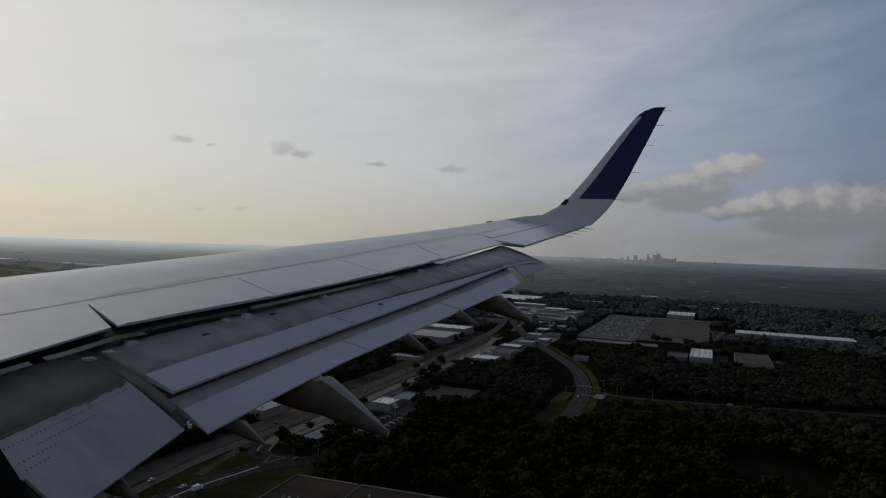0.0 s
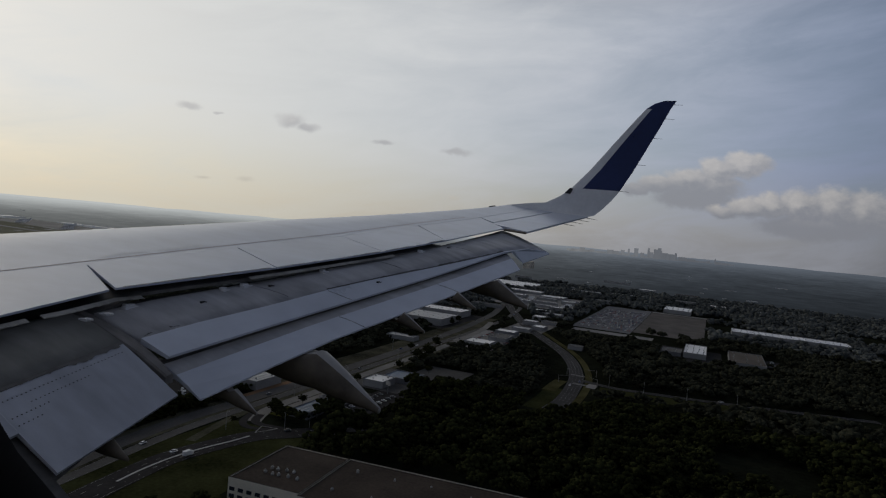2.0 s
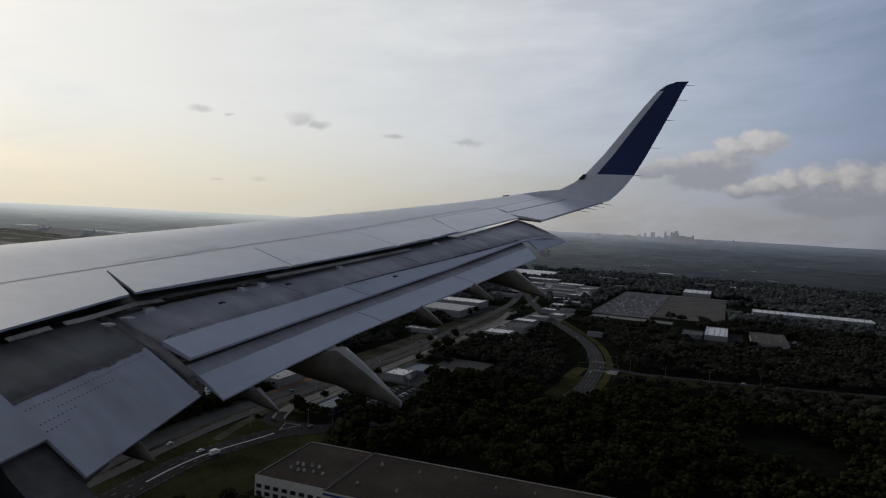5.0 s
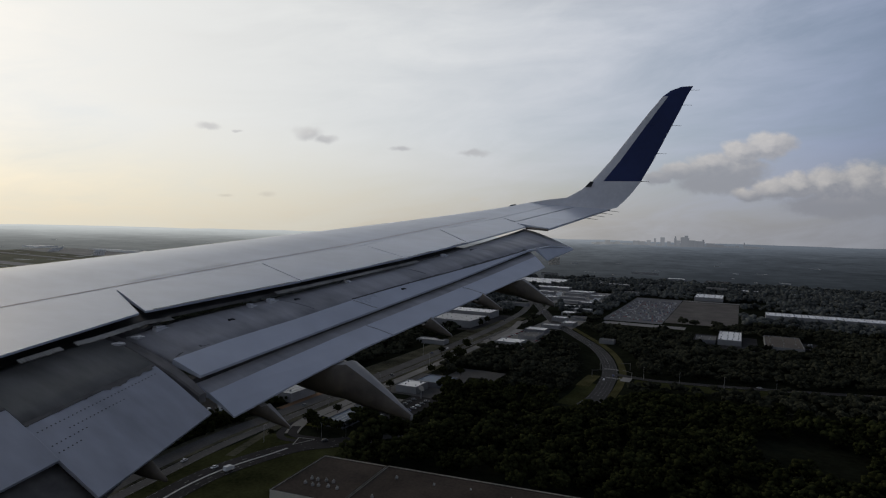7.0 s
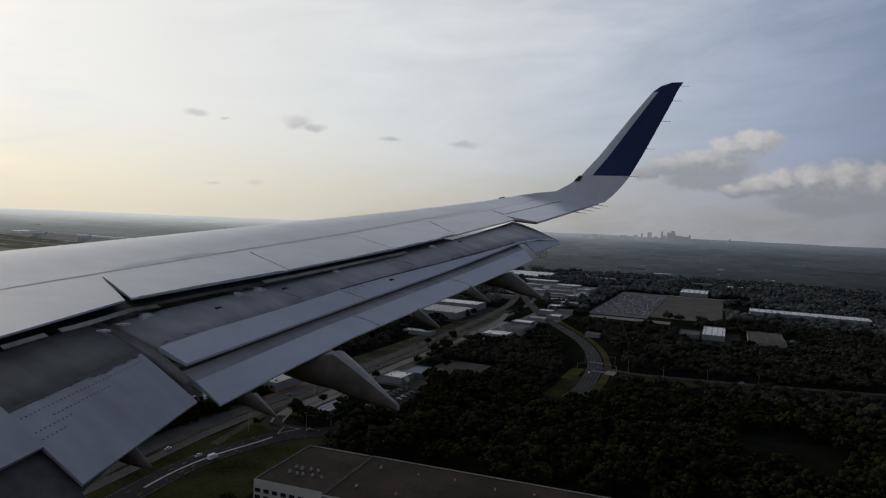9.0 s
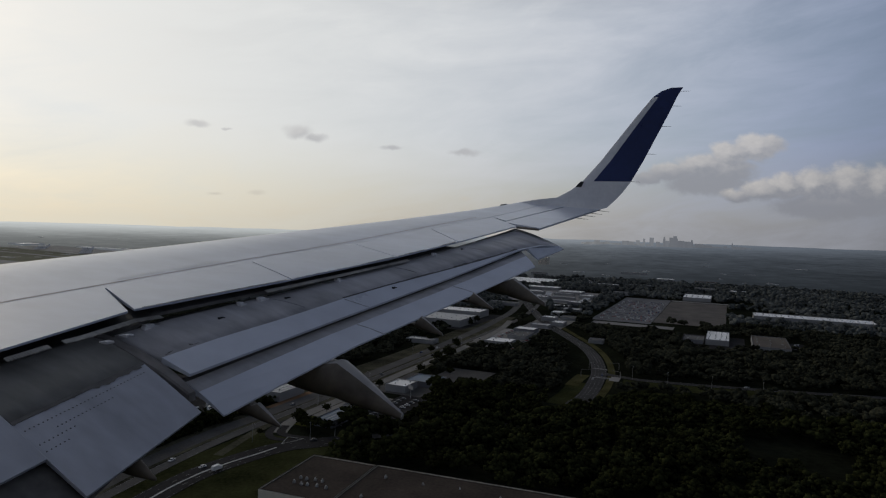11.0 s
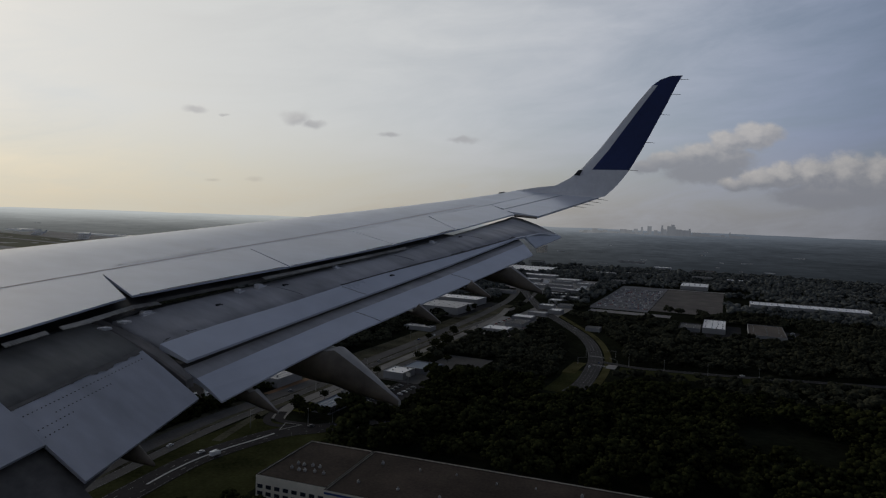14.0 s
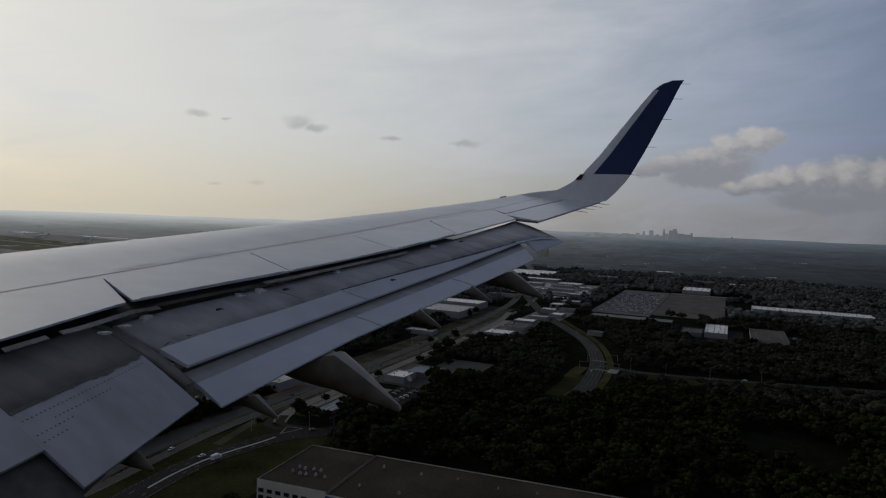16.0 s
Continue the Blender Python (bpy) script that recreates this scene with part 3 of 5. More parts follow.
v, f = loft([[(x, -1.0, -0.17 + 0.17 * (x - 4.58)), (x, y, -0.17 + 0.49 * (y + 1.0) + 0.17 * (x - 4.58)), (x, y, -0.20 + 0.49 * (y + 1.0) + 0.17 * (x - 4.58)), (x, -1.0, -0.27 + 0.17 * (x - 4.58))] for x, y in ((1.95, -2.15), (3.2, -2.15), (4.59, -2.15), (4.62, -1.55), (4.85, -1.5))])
make("inboard_aft_flap", v, f, COVE, airplane, "dark metal lower inner flap")
for f0, f1, lift in ((0.515, 0.535, 0.005),):
    v, f = loft([[(x, inner_top(x, f0)[1], inner_top(x, f0)[2] + lift), (x, inner_top(x, f1)[1], inner_top(x, f1)[2] + lift), (x, inner_top(x, f1)[1], inner_top(x, f1)[2] - 0.02), (x, inner_top(x, f0)[1], inner_top(x, f0)[2] - 0.02)] for x in IX])
    make("flap_joint_strip", v, f, COVE, airplane)
rv, rf = [], []
for f0, x_from, count in ((0.592, 4.63, 32), (0.648, 4.82, 15), (0.69, 4.63, 9), (0.735, 4.63, 6)):
    for i in range(count):
        x = x_from + i * 0.035
        p = Vector(inner_top(x, f0))
        along, down = (Vector(inner_top(x + 0.05, f0)) - p).normalized(), (Vector(inner_top(x, f0 + 0.02)) - p).normalized()
        up = down.cross(along).normalized()
        p += (up if up.z > 0 else -up) * 0.004
        k = len(rv)
        for j in range(6):
            a = j * math.pi / 3
            rv.append(tuple(p + along * (0.0065 * math.cos(a)) + down * (0.0065 * math.sin(a))))
        rf.append(tuple(range(k, k + 6)))
tagged(make("rivet_strip", rv, rf, SEAM, airplane, "rows of small dark rivets"), kind="stuff")

# canoe fairings below the flap tracks
def fairing(x, y_tip, z_tip, length, wide, deep, rise=0.10, paint=FAIR):
    rings = []
    for i in range(11):
        w = i / 10
        y = y_tip + length * w
        zc = z_tip + rise * length * w + deep * 0.35 * min(1, w * 2)
        s = max(0.10, math.sin(min(1.0, w * 1.2 + 0.03) * math.pi / 2)) ** 0.85
        a, b = wide / 2 * s, deep * s
        rings.append([(x + a * math.cos(t) * (1 if math.sin(t) < 0 else 0.9), y, min(zc + b * 0.5 * math.sin(t), below_flaps(x, y))) for t in [k * math.pi / 6 for k in range(12)]])
    v, f = loft(rings)
    # inboard side coloured dark brown for the shade it lies in
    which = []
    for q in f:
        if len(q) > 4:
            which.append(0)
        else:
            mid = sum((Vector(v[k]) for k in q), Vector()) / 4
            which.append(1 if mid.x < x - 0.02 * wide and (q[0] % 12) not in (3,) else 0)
    make("flap_fairing", v, f, [paint, SHADE_BROWN], airplane, "pointed canoe-shaped flap track fairing", which, smooth=True)


def below_flaps(x, y):
    """Height that a fairing must stay under to be hidden by the flaps above it."""
    if x < 5.85:
        return line([(-1.9, -0.2), (-1.5, -0.33), (-0.7, 0.05), (0.0, 0.1)], y)
    (ya, za), (yb, zb) = at3(AFT_TE, x), at3(MAIN_TE, x)
    if y < ya:
        return 99.0
    if y < yb:
        return za - 0.09 + (zb - za) * (y - ya) / (yb - ya) - 0.10 * (y - ya)
    return zb - 0.12 + 0.25 * (y - yb)


FAIRINGS = [(7.3, -2.48, -0.41, 1.4, 0.50, 0.46, 0.17), (6.36, -1.76, -0.37, 0.6, 0.16, 0.20, 0.2), (8.7, -2.27, 0.17, 0.7, 0.16, 0.22, 0.2), (9.84, -2.49, 0.38, 0.7, 0.16, 0.22, 0.2), (10.95, -2.90, 0.37, 1.2, 0.42, 0.40, 0.2), (5.12, -1.63, -0.44, 0.6, 0.20, 0.20, 0.05, SHADE_BROWN)]
for spec in FAIRINGS:
    fairing(*spec)

# winglet: blended root and tall blade
BLADE = [  # leading y, trailing y, x, z, lean of the inner face
    (-0.565, -2.53, 17.0, 2.02), (-1.03, -2.66, 17.14, 2.07), (-1.46, -2.82, 17.25, 2.20), (-1.79, -2.99, 17.31, 2.41), (-2.03, -3.16, 17.35, 2.66),
    (-2.42, -3.40, 17.47, 3.15), (-2.80, -3.64, 17.59, 3.70), (-3.22, -3.90, 17.73, 4.30), (-3.50, -4.05, 17.82, 4.68), (-3.68, -4.12, 17.86, 4.82), (-3.90, -4.165, 17.89, 4.90)]
rings = []
for k, (yl, yt, x, z) in enumerate(BLADE):
    c = yl - yt
    up = min(1.0, k / 4)
    prof = [(0, 0), (0.02, 0.022), (0.08, 0.04), (0.2, 0.05), (0.24, 0.051), (0.5, 0.045), (0.75, 0.025), (1.0, 0.003)]
    skew = 0.10 * c * (1 - up)
    ring = []
    for s, h in prof:
        rise = 0.115 * max(0.0, 1 - s / 0.75) * (1 - 0.2 * k if k < 4 else 0)
        dipn = 0.012 * c * (1 - math.sqrt(max(0, 1 - ((0.45 - s) / 0.45) ** 2))) * (1 - up) - rise if s < 0.75 else 0
        inner = 0.55 * h * c * up
        zz = lay(17.0, yl - s * c) + (z - 2.02) if up < 0.3 else z
        if k == 0:
            zz, dipn = wing_z(17.0, yl - s * c), 0.0
        ring.append((x - inner, yl - s * c, zz - dipn))
    low = []
    for s, h in prof[::-1][1:-1]:
        zz = lay(17.0, yl - s * c) + (z - 2.02) if up < 0.3 else z
        low.append((x + 0.35 * h * c * up, yl - s * c, zz - 0.06 * c * (1 - up) * math.sin(s * math.pi) - 0.04 * (1 - up)))
    rings.append((ring, [ring[-1]] + low + [ring[0]]))
v, f = loft([r[0] for r in rings], closed=False)         # inner face
n = len(rings[0][0]) - 1
which = [1 if i // n >= 8 or (i // n >= 4 and i % n >= 4) else 0 for i in range(len(f))]
v2, f2 = loft([r[1] for r in rings], closed=False)       # outer face
n2 = len(rings[0][1]) - 1
which += [1 if i // n2 >= 8 or (i // n2 >= 4 and i % n2 <= 2) else 0 for i in range(len(f2))]
f += [tuple(k + len(v) for k in q) for q in f2]
v += v2
make("winglet", v, f, [SILVER, NAVY], airplane, "tall blended winglet, navy with a silver leading edge", which, smooth=True)
make("winglet_joint", *loft([[(17.27, -1.89, 2.53), (17.27, -2.02, 2.52), (17.34, -2.02, 2.50), (17.34, -1.89, 2.51)], [(17.295, -2.00, 2.655), (17.295, -2.07, 2.645), (17.36, -2.07, 2.63), (17.36, -2.00, 2.64)]]), SEAM, airplane)
for k, w in ((4, 0.0), (5, 0.3), (6, 0.45), (7, 0.4), (8, 0.9)):
    a, b = BLADE[k], BLADE[min(k + 1, 10)]
    x, y, z = a[2] + (b[2] - a[2]) * w, a[1] + (b[1] - a[1]) * w, a[3] + (b[3] - a[3]) * w
    part("static_wick", rod((x, y + 0.03, z), (x + 0.01, y - 0.20, z - 0.01), 0.006, 0.003, 6), SEAM, airplane)
for x in (15.4, 15.9, 16.4, 16.95):
    y = line([(13.45, -2.10), (16.6, -2.46), (17.1, -2.53)], x)
    part("static_wick", rod((x, y + 0.03, lay(x, y) - 0.02), (x + 0.02, y - 0.26, lay(x, y) - 0.05), 0.007, 0.003, 6), SEAM, airplane)
part("position_light", rod((16.2, lead(16.2) + 0.02, wing_z(16.2, lead(16.2)) + 0.01), (16.45, lead(16.45) + 0.02, wing_z(16.45, lead(16.45)) + 0.01), 0.012, 0.012, 10), COVE, airplane)
# faded walkway line ahead of the spoilers
wl = []
for i in range(45):
    x = 3.0 + i * 0.25
    y = line(SPOIL_LE, x) + 0.16
    wl.append([(x, y, wing_z(x, y) + 0.003), (x, y + 0.022, wing_z(x, y + 0.022) + 0.003)])
make("walkway_line", *loft(wl, closed=False), WALKLINE, airplane, "thin faded red line painted along the wing")
rs = random.Random(44)
for k in range(20):
    x = 6.95 + k * 0.06 + (0.10 if k > 8 else 0)
    y = line(SPOIL_LE, x) + 0.24 + 0.05 * (k % 2)
    w, d = rs.uniform(0.02, 0.045), rs.uniform(0.05, 0.08)
    make("faded_stencil", [(x, y, wing_z(x, y) + 0.003), (x + w, y - 0.2 * w, wing_z(x + w, y - 0.2 * w) + 0.003), (x + w, y + d, wing_z(x + w, y + d) + 0.003), (x, y + d, wing_z(x, y + d) + 0.003)], [(0, 1, 2, 3)], STENCIL, airplane)
# fittings in the gap between spoilers and flap, and pale roller carriages at the flap ends
for x, wide in ((6.35, 0.20), (7.3, 0.10), (7.55, 0.16), (8.64, 0.12), (10.6, 0.14)):
    y = line(SPOIL_TE, x) - 0.055
    z = flap_top(x, (line(SPOIL_TE, x) + 0.10 - y) / (line(SPOIL_TE, x) + 0.10 - at3(MAIN_TE, x)[0]))[2]
    part("hinge_fitting", merge(block(x - wide / 2, x + wide / 2, y - 0.03, y + 0.03, z - 0.03, z + 0.012, 0.006), block(x - wide / 3, x + wide / 5, y + 0.0, y + 0.06, z - 0.03, z + 0.03, 0.008)), SILVER, airplane, "pale metal fitting in the flap gap")
for x0, x1, drop0, drop1, wide in ((5.42, 6.45, 0.05, 0.10, 0.06), (7.6, 9.95, 0.062, 0.062, 0.05), (4.95, 5.3, 0.05, 0.05, 0.06)):
    rl = random.Random(int(x0 * 10))
    rows = []
    for x in np.linspace(x0, x1, 40):
        drop = drop0 + (drop1 - drop0) * (x - x0) / (x1 - x0)
        y, z = line(SPOIL_TE, x) - 0.012, lay(x, line(SPOIL_TE, x)) - drop
        w = wide * rl.uniform(0.75, 1.05)
        rows.append([(x, y, z), (x, y - w, z - 0.02), (x, y - w, z - 0.026), (x, y, z - 0.008)])
    make("cove_lip", *loft(rows), LIP, airplane, "dull tan metal lip below the spoilers")
make("wing_root_fillet", *loft([[(4.0 + k * 0.14, -0.22 + 0.02 * k, lay(4.0, -0.2) - 0.03 - 0.012 * k + 0.02 * k), (4.0 + k * 0.14, -0.34 + 0.03 * k, lay(4.0, -0.3) - 0.10 + 0.022 * k), (4.0 + k * 0.14, -0.34 + 0.03 * k, lay(4.0, -0.3) - 0.14 + 0.022 * k), (4.0 + k * 0.14, -0.22 + 0.02 * k, lay(4.0, -0.2) - 0.10 + 0.02 * k)] for k in range(6)]), SILVER, airplane, "pale metal fillet under the inner wing edge", smooth=True)
for x, y, z, w in ((5.94, -0.36, 0.355, 0.05), (5.72, -0.38, 0.33, 0.045)):
    part("roller_carriage", merge(block(x - w * 0.7, x + w * 0.9, y - 0.04, y + 0.03, z - 0.02, z + 0.004, 0.004), rod((x - w, y + 0.03, z - 0.004), (x + w * 0.4, y - 0.07, z - 0.004), 0.008, 0.006, 8)), SILVER, airplane)
# fuselage shell with the cabin window in front of the lens
WIN_X = 1.82
def window_outline(grow=0.0, n=8):
    y0, y1, z0, z1, r = -0.085 - grow, 0.236 + grow, -0.110 - grow, 0.26 + grow, 0.12 + grow * 0.6
    out = []
    for cy, cz, a0 in ((y1 - r, z1 - r, 0), (y0 + r, z1 - r, 90), (y0 + r, z0 + r, 180), (y1 - r, z0 + r, 270)):
        for k in range(n + 1):
            a = radians(a0 + 90 * k / n)
            out.append((EYE[1] + cy + r * math.cos(a), EYE[2] + cz + r * math.sin(a)))
    return out


rim = []
for grow, x in ((0.0, WIN_X), (0.004, WIN_X - 0.008), (0.02, WIN_X - 0.014), (0.05, WIN_X - 0.016), (0.05, WIN_X + 0.02), (0.04, WIN_X + 0.02)):
    rim.append([(x, y, z) for y, z in window_outline(grow)])
v, f = loft(rim + [rim[0]], caps=False)
make("window_surround", v, f, CABIN, airplane, "rounded grey plastic cabin window surround", smooth=True)
out_ring = window_outline(0.05)
panel_v = [(WIN_X + 0.002, y, z) for y, z in out_ring]
big = []
for y, z in out_ring:
    dyy, dzz = y - (EYE[1] + 0.09), z - (EYE[2] + 0.07)
    s = max(abs(dyy) / 0.34, abs(dzz) / 0.42)
    big.append((WIN_X + 0.002, EYE[1] + 0.09 + dyy / s, EYE[2] + 0.07 + dzz / s))
v, f = loft([panel_v, big, [(WIN_X + 0.018, y, z) for _, y, z in big], [(WIN_X + 0.018, y, z) for _, y, z in panel_v]], caps=False)
make("sidewall_panel", v, f, CABIN, airplane, "grey plastic cabin sidewall panel")
R, CZ = 1.88, 1.25
sv, sf = [], []
YS = [-14, -9, -7, EYE[1] - 0.25, EYE[1] + 0.43, -3, 0, 4, 9, 14]
AN = 48
for y in YS:
    for k in range(AN):
        a = 2 * math.pi * (k + 0.5) / AN
        sv.append((R * math.cos(a), y, CZ + R * math.sin(a)))
for i in range(len(YS) - 1):
    for k in range(AN):
        a = 2 * math.pi * (k + 1) / AN
        zc = CZ + R * math.sin(a)
        if i == 3 and math.cos(a) > 0 and EYE[2] - 0.35 < zc < EYE[2] + 0.49:
            continue
        k2 = (k + 1) % AN
        sf.append((i * AN + k, i * AN + k2, (i + 1) * AN + k2, (i + 1) * AN + k))
sf.append(tuple(range(AN)))
sf.append(tuple((len(YS) - 1) * AN + k for k in range(AN))[::-1])
hull = make("fuselage", sv, sf, HULL, airplane, "white airliner fuselage shell", smooth=True)

# ragged worn edges: bare grime along the spoilers' rear edges and the flap joints
def worn_edge(name, host, spot, x0, x1, wide, seed):
    """A thin ragged strip; spot(x, d) gives the surface point d metres in from the edge."""
    rnd = random.Random(seed)
    v, f = [], []
    n = int((x1 - x0) / 0.03)
    w = 0.3
    for i in range(n + 1):
        x = x0 + (x1 - x0) * i / n
        w = min(1.0, max(0.05, w + rnd.uniform(-0.35, 0.35)))
        v += [spot(x, 0.0), spot(x, wide * w)]
        if i:
            k = len(v)
            f.append((k - 4, k - 2, k - 1, k - 3))
    o = make(name, v, f, COVE, airplane)
    o.parent = bpy.data.objects[host]


def spoiler_spot(x, d):
    y = line(SPOIL_TE, x) + 0.003 + d
    return (x, y, lay(x, y) + 0.0025)


def band_spot(x, d):
    p = flap_top(x, split(x) - d)
    return (p[0], p[1], p[2] + 0.003)


def inner_spot(x, d):
    p = inner_top(x, 0.53 + d)
    return (p[0], p[1], p[2] + 0.005)


for k, (a, b, host) in enumerate(((6.3, 7.9, "spoiler.001"), (8.0, 9.7, "spoiler.002"), (9.8, 11.25, "spoiler.003"))):
    worn_edge("worn_edge", host, spoiler_spot, a, b, 0.028, k)
worn_edge("worn_edge", "fore_flap", band_spot, 8.25, 9.9, 0.022, 8)
worn_edge("worn_edge", "fore_flap", band_spot, 9.95, 12.0, 0.045, 18)
worn_edge("worn_edge", "fore_flap", band_spot, 6.06, 6.42, 0.13, 28)
for k, (x, q) in enumerate(((7.75, 0.30), (9.02, 0.80), (6.9, 0.35), (11.2, 0.30))):      # small drain fittings on the flap
    p = flap_top(x, q)
    part("drain_fitting", merge(block(p[0] - 0.03, p[0] + 0.03, p[1] - 0.012, p[1] + 0.012, p[2] - 0.01, p[2] + 0.012, 0.003), rod((p[0] + 0.02, p[1], p[2]), (p[0] + 0.03, p[1] - 0.03, p[2] + 0.004), 0.008, 0.005, 6)), SEAM, airplane)
worn_edge("worn_edge", "inboard_flap", inner_spot, 3.2, 5.75, 0.035, 9)

def joint(host, spot, x0, x1, qs, wide=0.010):
    """A thin joint line across a flap: spot(x, q) on its surface, from (x0, first q) to (x1, last q)."""
    rows = []
    for k, q in enumerate(qs):
        p = spot(x0 + (x1 - x0) * k / (len(qs) - 1), q)
        rows.append([(p[0] - wide / 2, p[1], p[2] + 0.003), (p[0] + wide / 2, p[1], p[2] + 0.003), (p[0] + wide / 2, p[1], p[2] - 0.006), (p[0] - wide / 2, p[1], p[2] - 0.006)])
    o = make("panel_joint", *loft(rows), JOINT, airplane)
    o.parent = bpy.data.objects[host]


def aft_spot(x, q):
    (ya, za), (yb, zb) = at3(MAIN_TE, x), at3(AFT_TE, x)
    ya, za = ya + 0.13, za - 0.065
    return (x, ya + (yb - ya) * q, za + (zb - za) * q + 0.025 * math.sin(math.pi * q))


for x in (7.6, 9.55, 11.3):
    joint("fore_flap", flap_top, x, x + 0.12, [0.12, 0.22, 0.32, 0.42, 0.52, 0.62])
joint("flap_band", flap_top, 8.24, 8.36, [0.70, 0.78, 0.86, 0.94, 0.99])
for x in (8.0, 9.9):
    joint("aft_flap", aft_spot, x, x + 0.05, [0.46, 0.6, 0.75, 0.9, 0.99])

# small fittings belong to the part that they sit on
byname = {o.name: o for o in airplane.children}
for o in list(airplane.children):
    kind_of = o.name.split(".")[0]
    host = {"walkway_line": "wing_skin", "faded_stencil": "wing_skin", "rivet_strip": "inboard_flap", "flap_joint_strip": "inboard_flap", "flap_step_strip": "flap_band", "position_light": "wing_skin", "skin_joint": "wing_skin",
            "winglet_joint": "winglet", "drain_fitting": "fore_flap", "aileron_hinge_seal": "aileron", "aileron_end_seal": "aileron"}.get(kind_of)
    if kind_of == "static_wick":
        host = "winglet" if o.data.vertices[0].co.z > 2.3 else "aileron"
    if host:
        o.parent = byname[host]

# ================================================================ THE LAND
G = -110.0                     # height of the plain below the cabin


def land_z(r):
    """The plain, rising gently into the distance."""
    return G + (0.0 if r < 1300 else 88.0 * ((r - 1300) / 3600) ** 1.35)


def sheet(name, radii, n, mats, bumps=0.0, centre=(0, 0)):
    v, f = [], []
    for i, r in enumerate(radii):
        for k in range(n):
            a = 2 * math.pi * k / n
            z = land_z(r)
            if bumps and r > 2600:
                z += bumps * (noise.noise(Vector((r * 0.004 * math.cos(a), r * 0.004 * math.sin(a), 3.0))) + 0.2)
            v.append((centre[0] + r * math.cos(a), centre[1] + r * math.sin(a), z))
    for i in range(len(radii) - 1):
        for k in range(n):
            k2 = (k + 1) % n
            f.append((i * n + k, i * n + k2, (i + 1) * n + k2, (i + 1) * n + k))
    if radii[0] < 1:
        f.append(tuple(range(n))[::-1])
    return make(name, v, f, mats)


ground = tagged(sheet("ground", [0.5, 100, 300, 600, 1000, 1300, 1350, 1400, 1450, 1500, 1560, 1620, 1690, 1760], 180, SOIL), "dark woodland floor reaching into the distance", "ground", kind="structure")
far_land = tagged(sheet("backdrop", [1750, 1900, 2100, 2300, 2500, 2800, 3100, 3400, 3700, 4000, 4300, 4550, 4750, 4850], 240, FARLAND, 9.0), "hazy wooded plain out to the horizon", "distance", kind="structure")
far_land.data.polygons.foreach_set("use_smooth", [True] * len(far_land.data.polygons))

CLEAR = []          # areas without trees: centre x, y, half length, half width, turn


def clear(x0, x1, y0, y1, pad=2.0):
    CLEAR.append((x0 - pad, x1 + pad, y0 - pad, y1 + pad))


def slab(name, x0, x1, y0, y1, mats, label, category, lift, turn=0.0, kind="structure", pad=3.0, thick=0.3):
    clear(x0, x1, y0, y1, pad)
    bm = block(x0, x1, y0, y1, G + lift - thick, G + lift)
    me = bpy.data.meshes.new(name)
    bm.to_mesh(me)
    bm.free()
    me.materials.append(mats)
    return tagged(new(name, me), label, category, kind=kind)


ROADS = []


def ribbon(name, pts, wide, mats, label, category, lift, kind="structure", steps=8, keep=True):
    """A strip of even width along a smooth line through pts."""
    p = [Vector((*q, 0)) for q in pts]
    path = []
    for i in range(len(p) - 1):
        a, b, c, d = p[max(i - 1, 0)], p[i], p[i + 1], p[min(i + 2, len(p) - 1)]
        for k in range(steps):
            t = k / steps
            path.append(0.5 * ((2 * b) + (c - a) * t + (2 * a - 5 * b + 4 * c - d) * t * t + (3 * b - a - 3 * c + d) * t ** 3))
    path.append(p[-1])
    rings = []
    for i, q in enumerate(path):
        d = (path[min(i + 1, len(path) - 1)] - path[max(i - 1, 0)]).normalized()
        s = Vector((-d.y, d.x, 0))
        z = land_z(q.length) + lift
        a, b = q + s * wide / 2, q - s * wide / 2
        rings.append([(a.x, a.y, z), (b.x, b.y, z), (b.x, b.y, z - 0.3), (a.x, a.y, z - 0.3)])
    if keep:
        ROADS.append((np.array([(q.x, q.y) for q in path]), wide / 2 + 3.0))
    v, f = loft(rings)
    return tagged(make(name, v, f, mats), label, category, kind=kind), path


def dashes(path, offset, every, long, wide, lift, name, label):
    """Painted dashes along a road, joined into one strip of markings."""
    v, f = [], []
    run = 0.0
    for i in range(len(path) - 1):
        a, b = path[i], path[i + 1]
        seg = (b - a).length
        d = (b - a) / max(seg, 1e-6)
        s = Vector((-d.y, d.x, 0))
        u = (-run) % every
        while u < seg:
            e = min(u + long, seg)
            z = land_z(a.length) + lift
            k = len(v)
            for q, w in ((u, -1), (u, 1), (e, 1), (e, -1)):
                c = a + d * q + s * (offset + w * wide / 2)
                v.append((c.x, c.y, z))
            f.append((k, k + 3, k + 2, k + 1))
            u += every
        run += seg
    return tagged(make(name, v, f, PAINT), label, "road marking", kind="structure")


# ---- roads
left_road, left_path = ribbon("road", [(180, 6), (235, 16), (275, 23), (330, 28), (376, 27), (449, 26), (543, 27), (652, 29), (743, 33), (864, 39), (960, 48), (1080, 62), (1280, 104)], 12, ROADBED, "pale worn asphalt road through the woods", "road", 0.20)
rail_road, rail_path = ribbon("road", [(150, -4), (220, 2), (280, 10), (330, 14), (440, 15), (550, 15), (693, 16), (932, 19), (1072, 31), (1271, 65), (1569, 150), (1800, 244), (2150, 430)], 7.5, ROADBED, "narrow asphalt road beside the wide road", "road", 0.22)
right_road, right_path = ribbon("road", [(352, -9), (366, -3), (385, 1), (421, 1.5), (480, 2), (582, 3), (685, 3), (802, 8), (880, 14), (960, 28)], 9, CONCRETE, "pale concrete street past small shops", "road", 0.24)
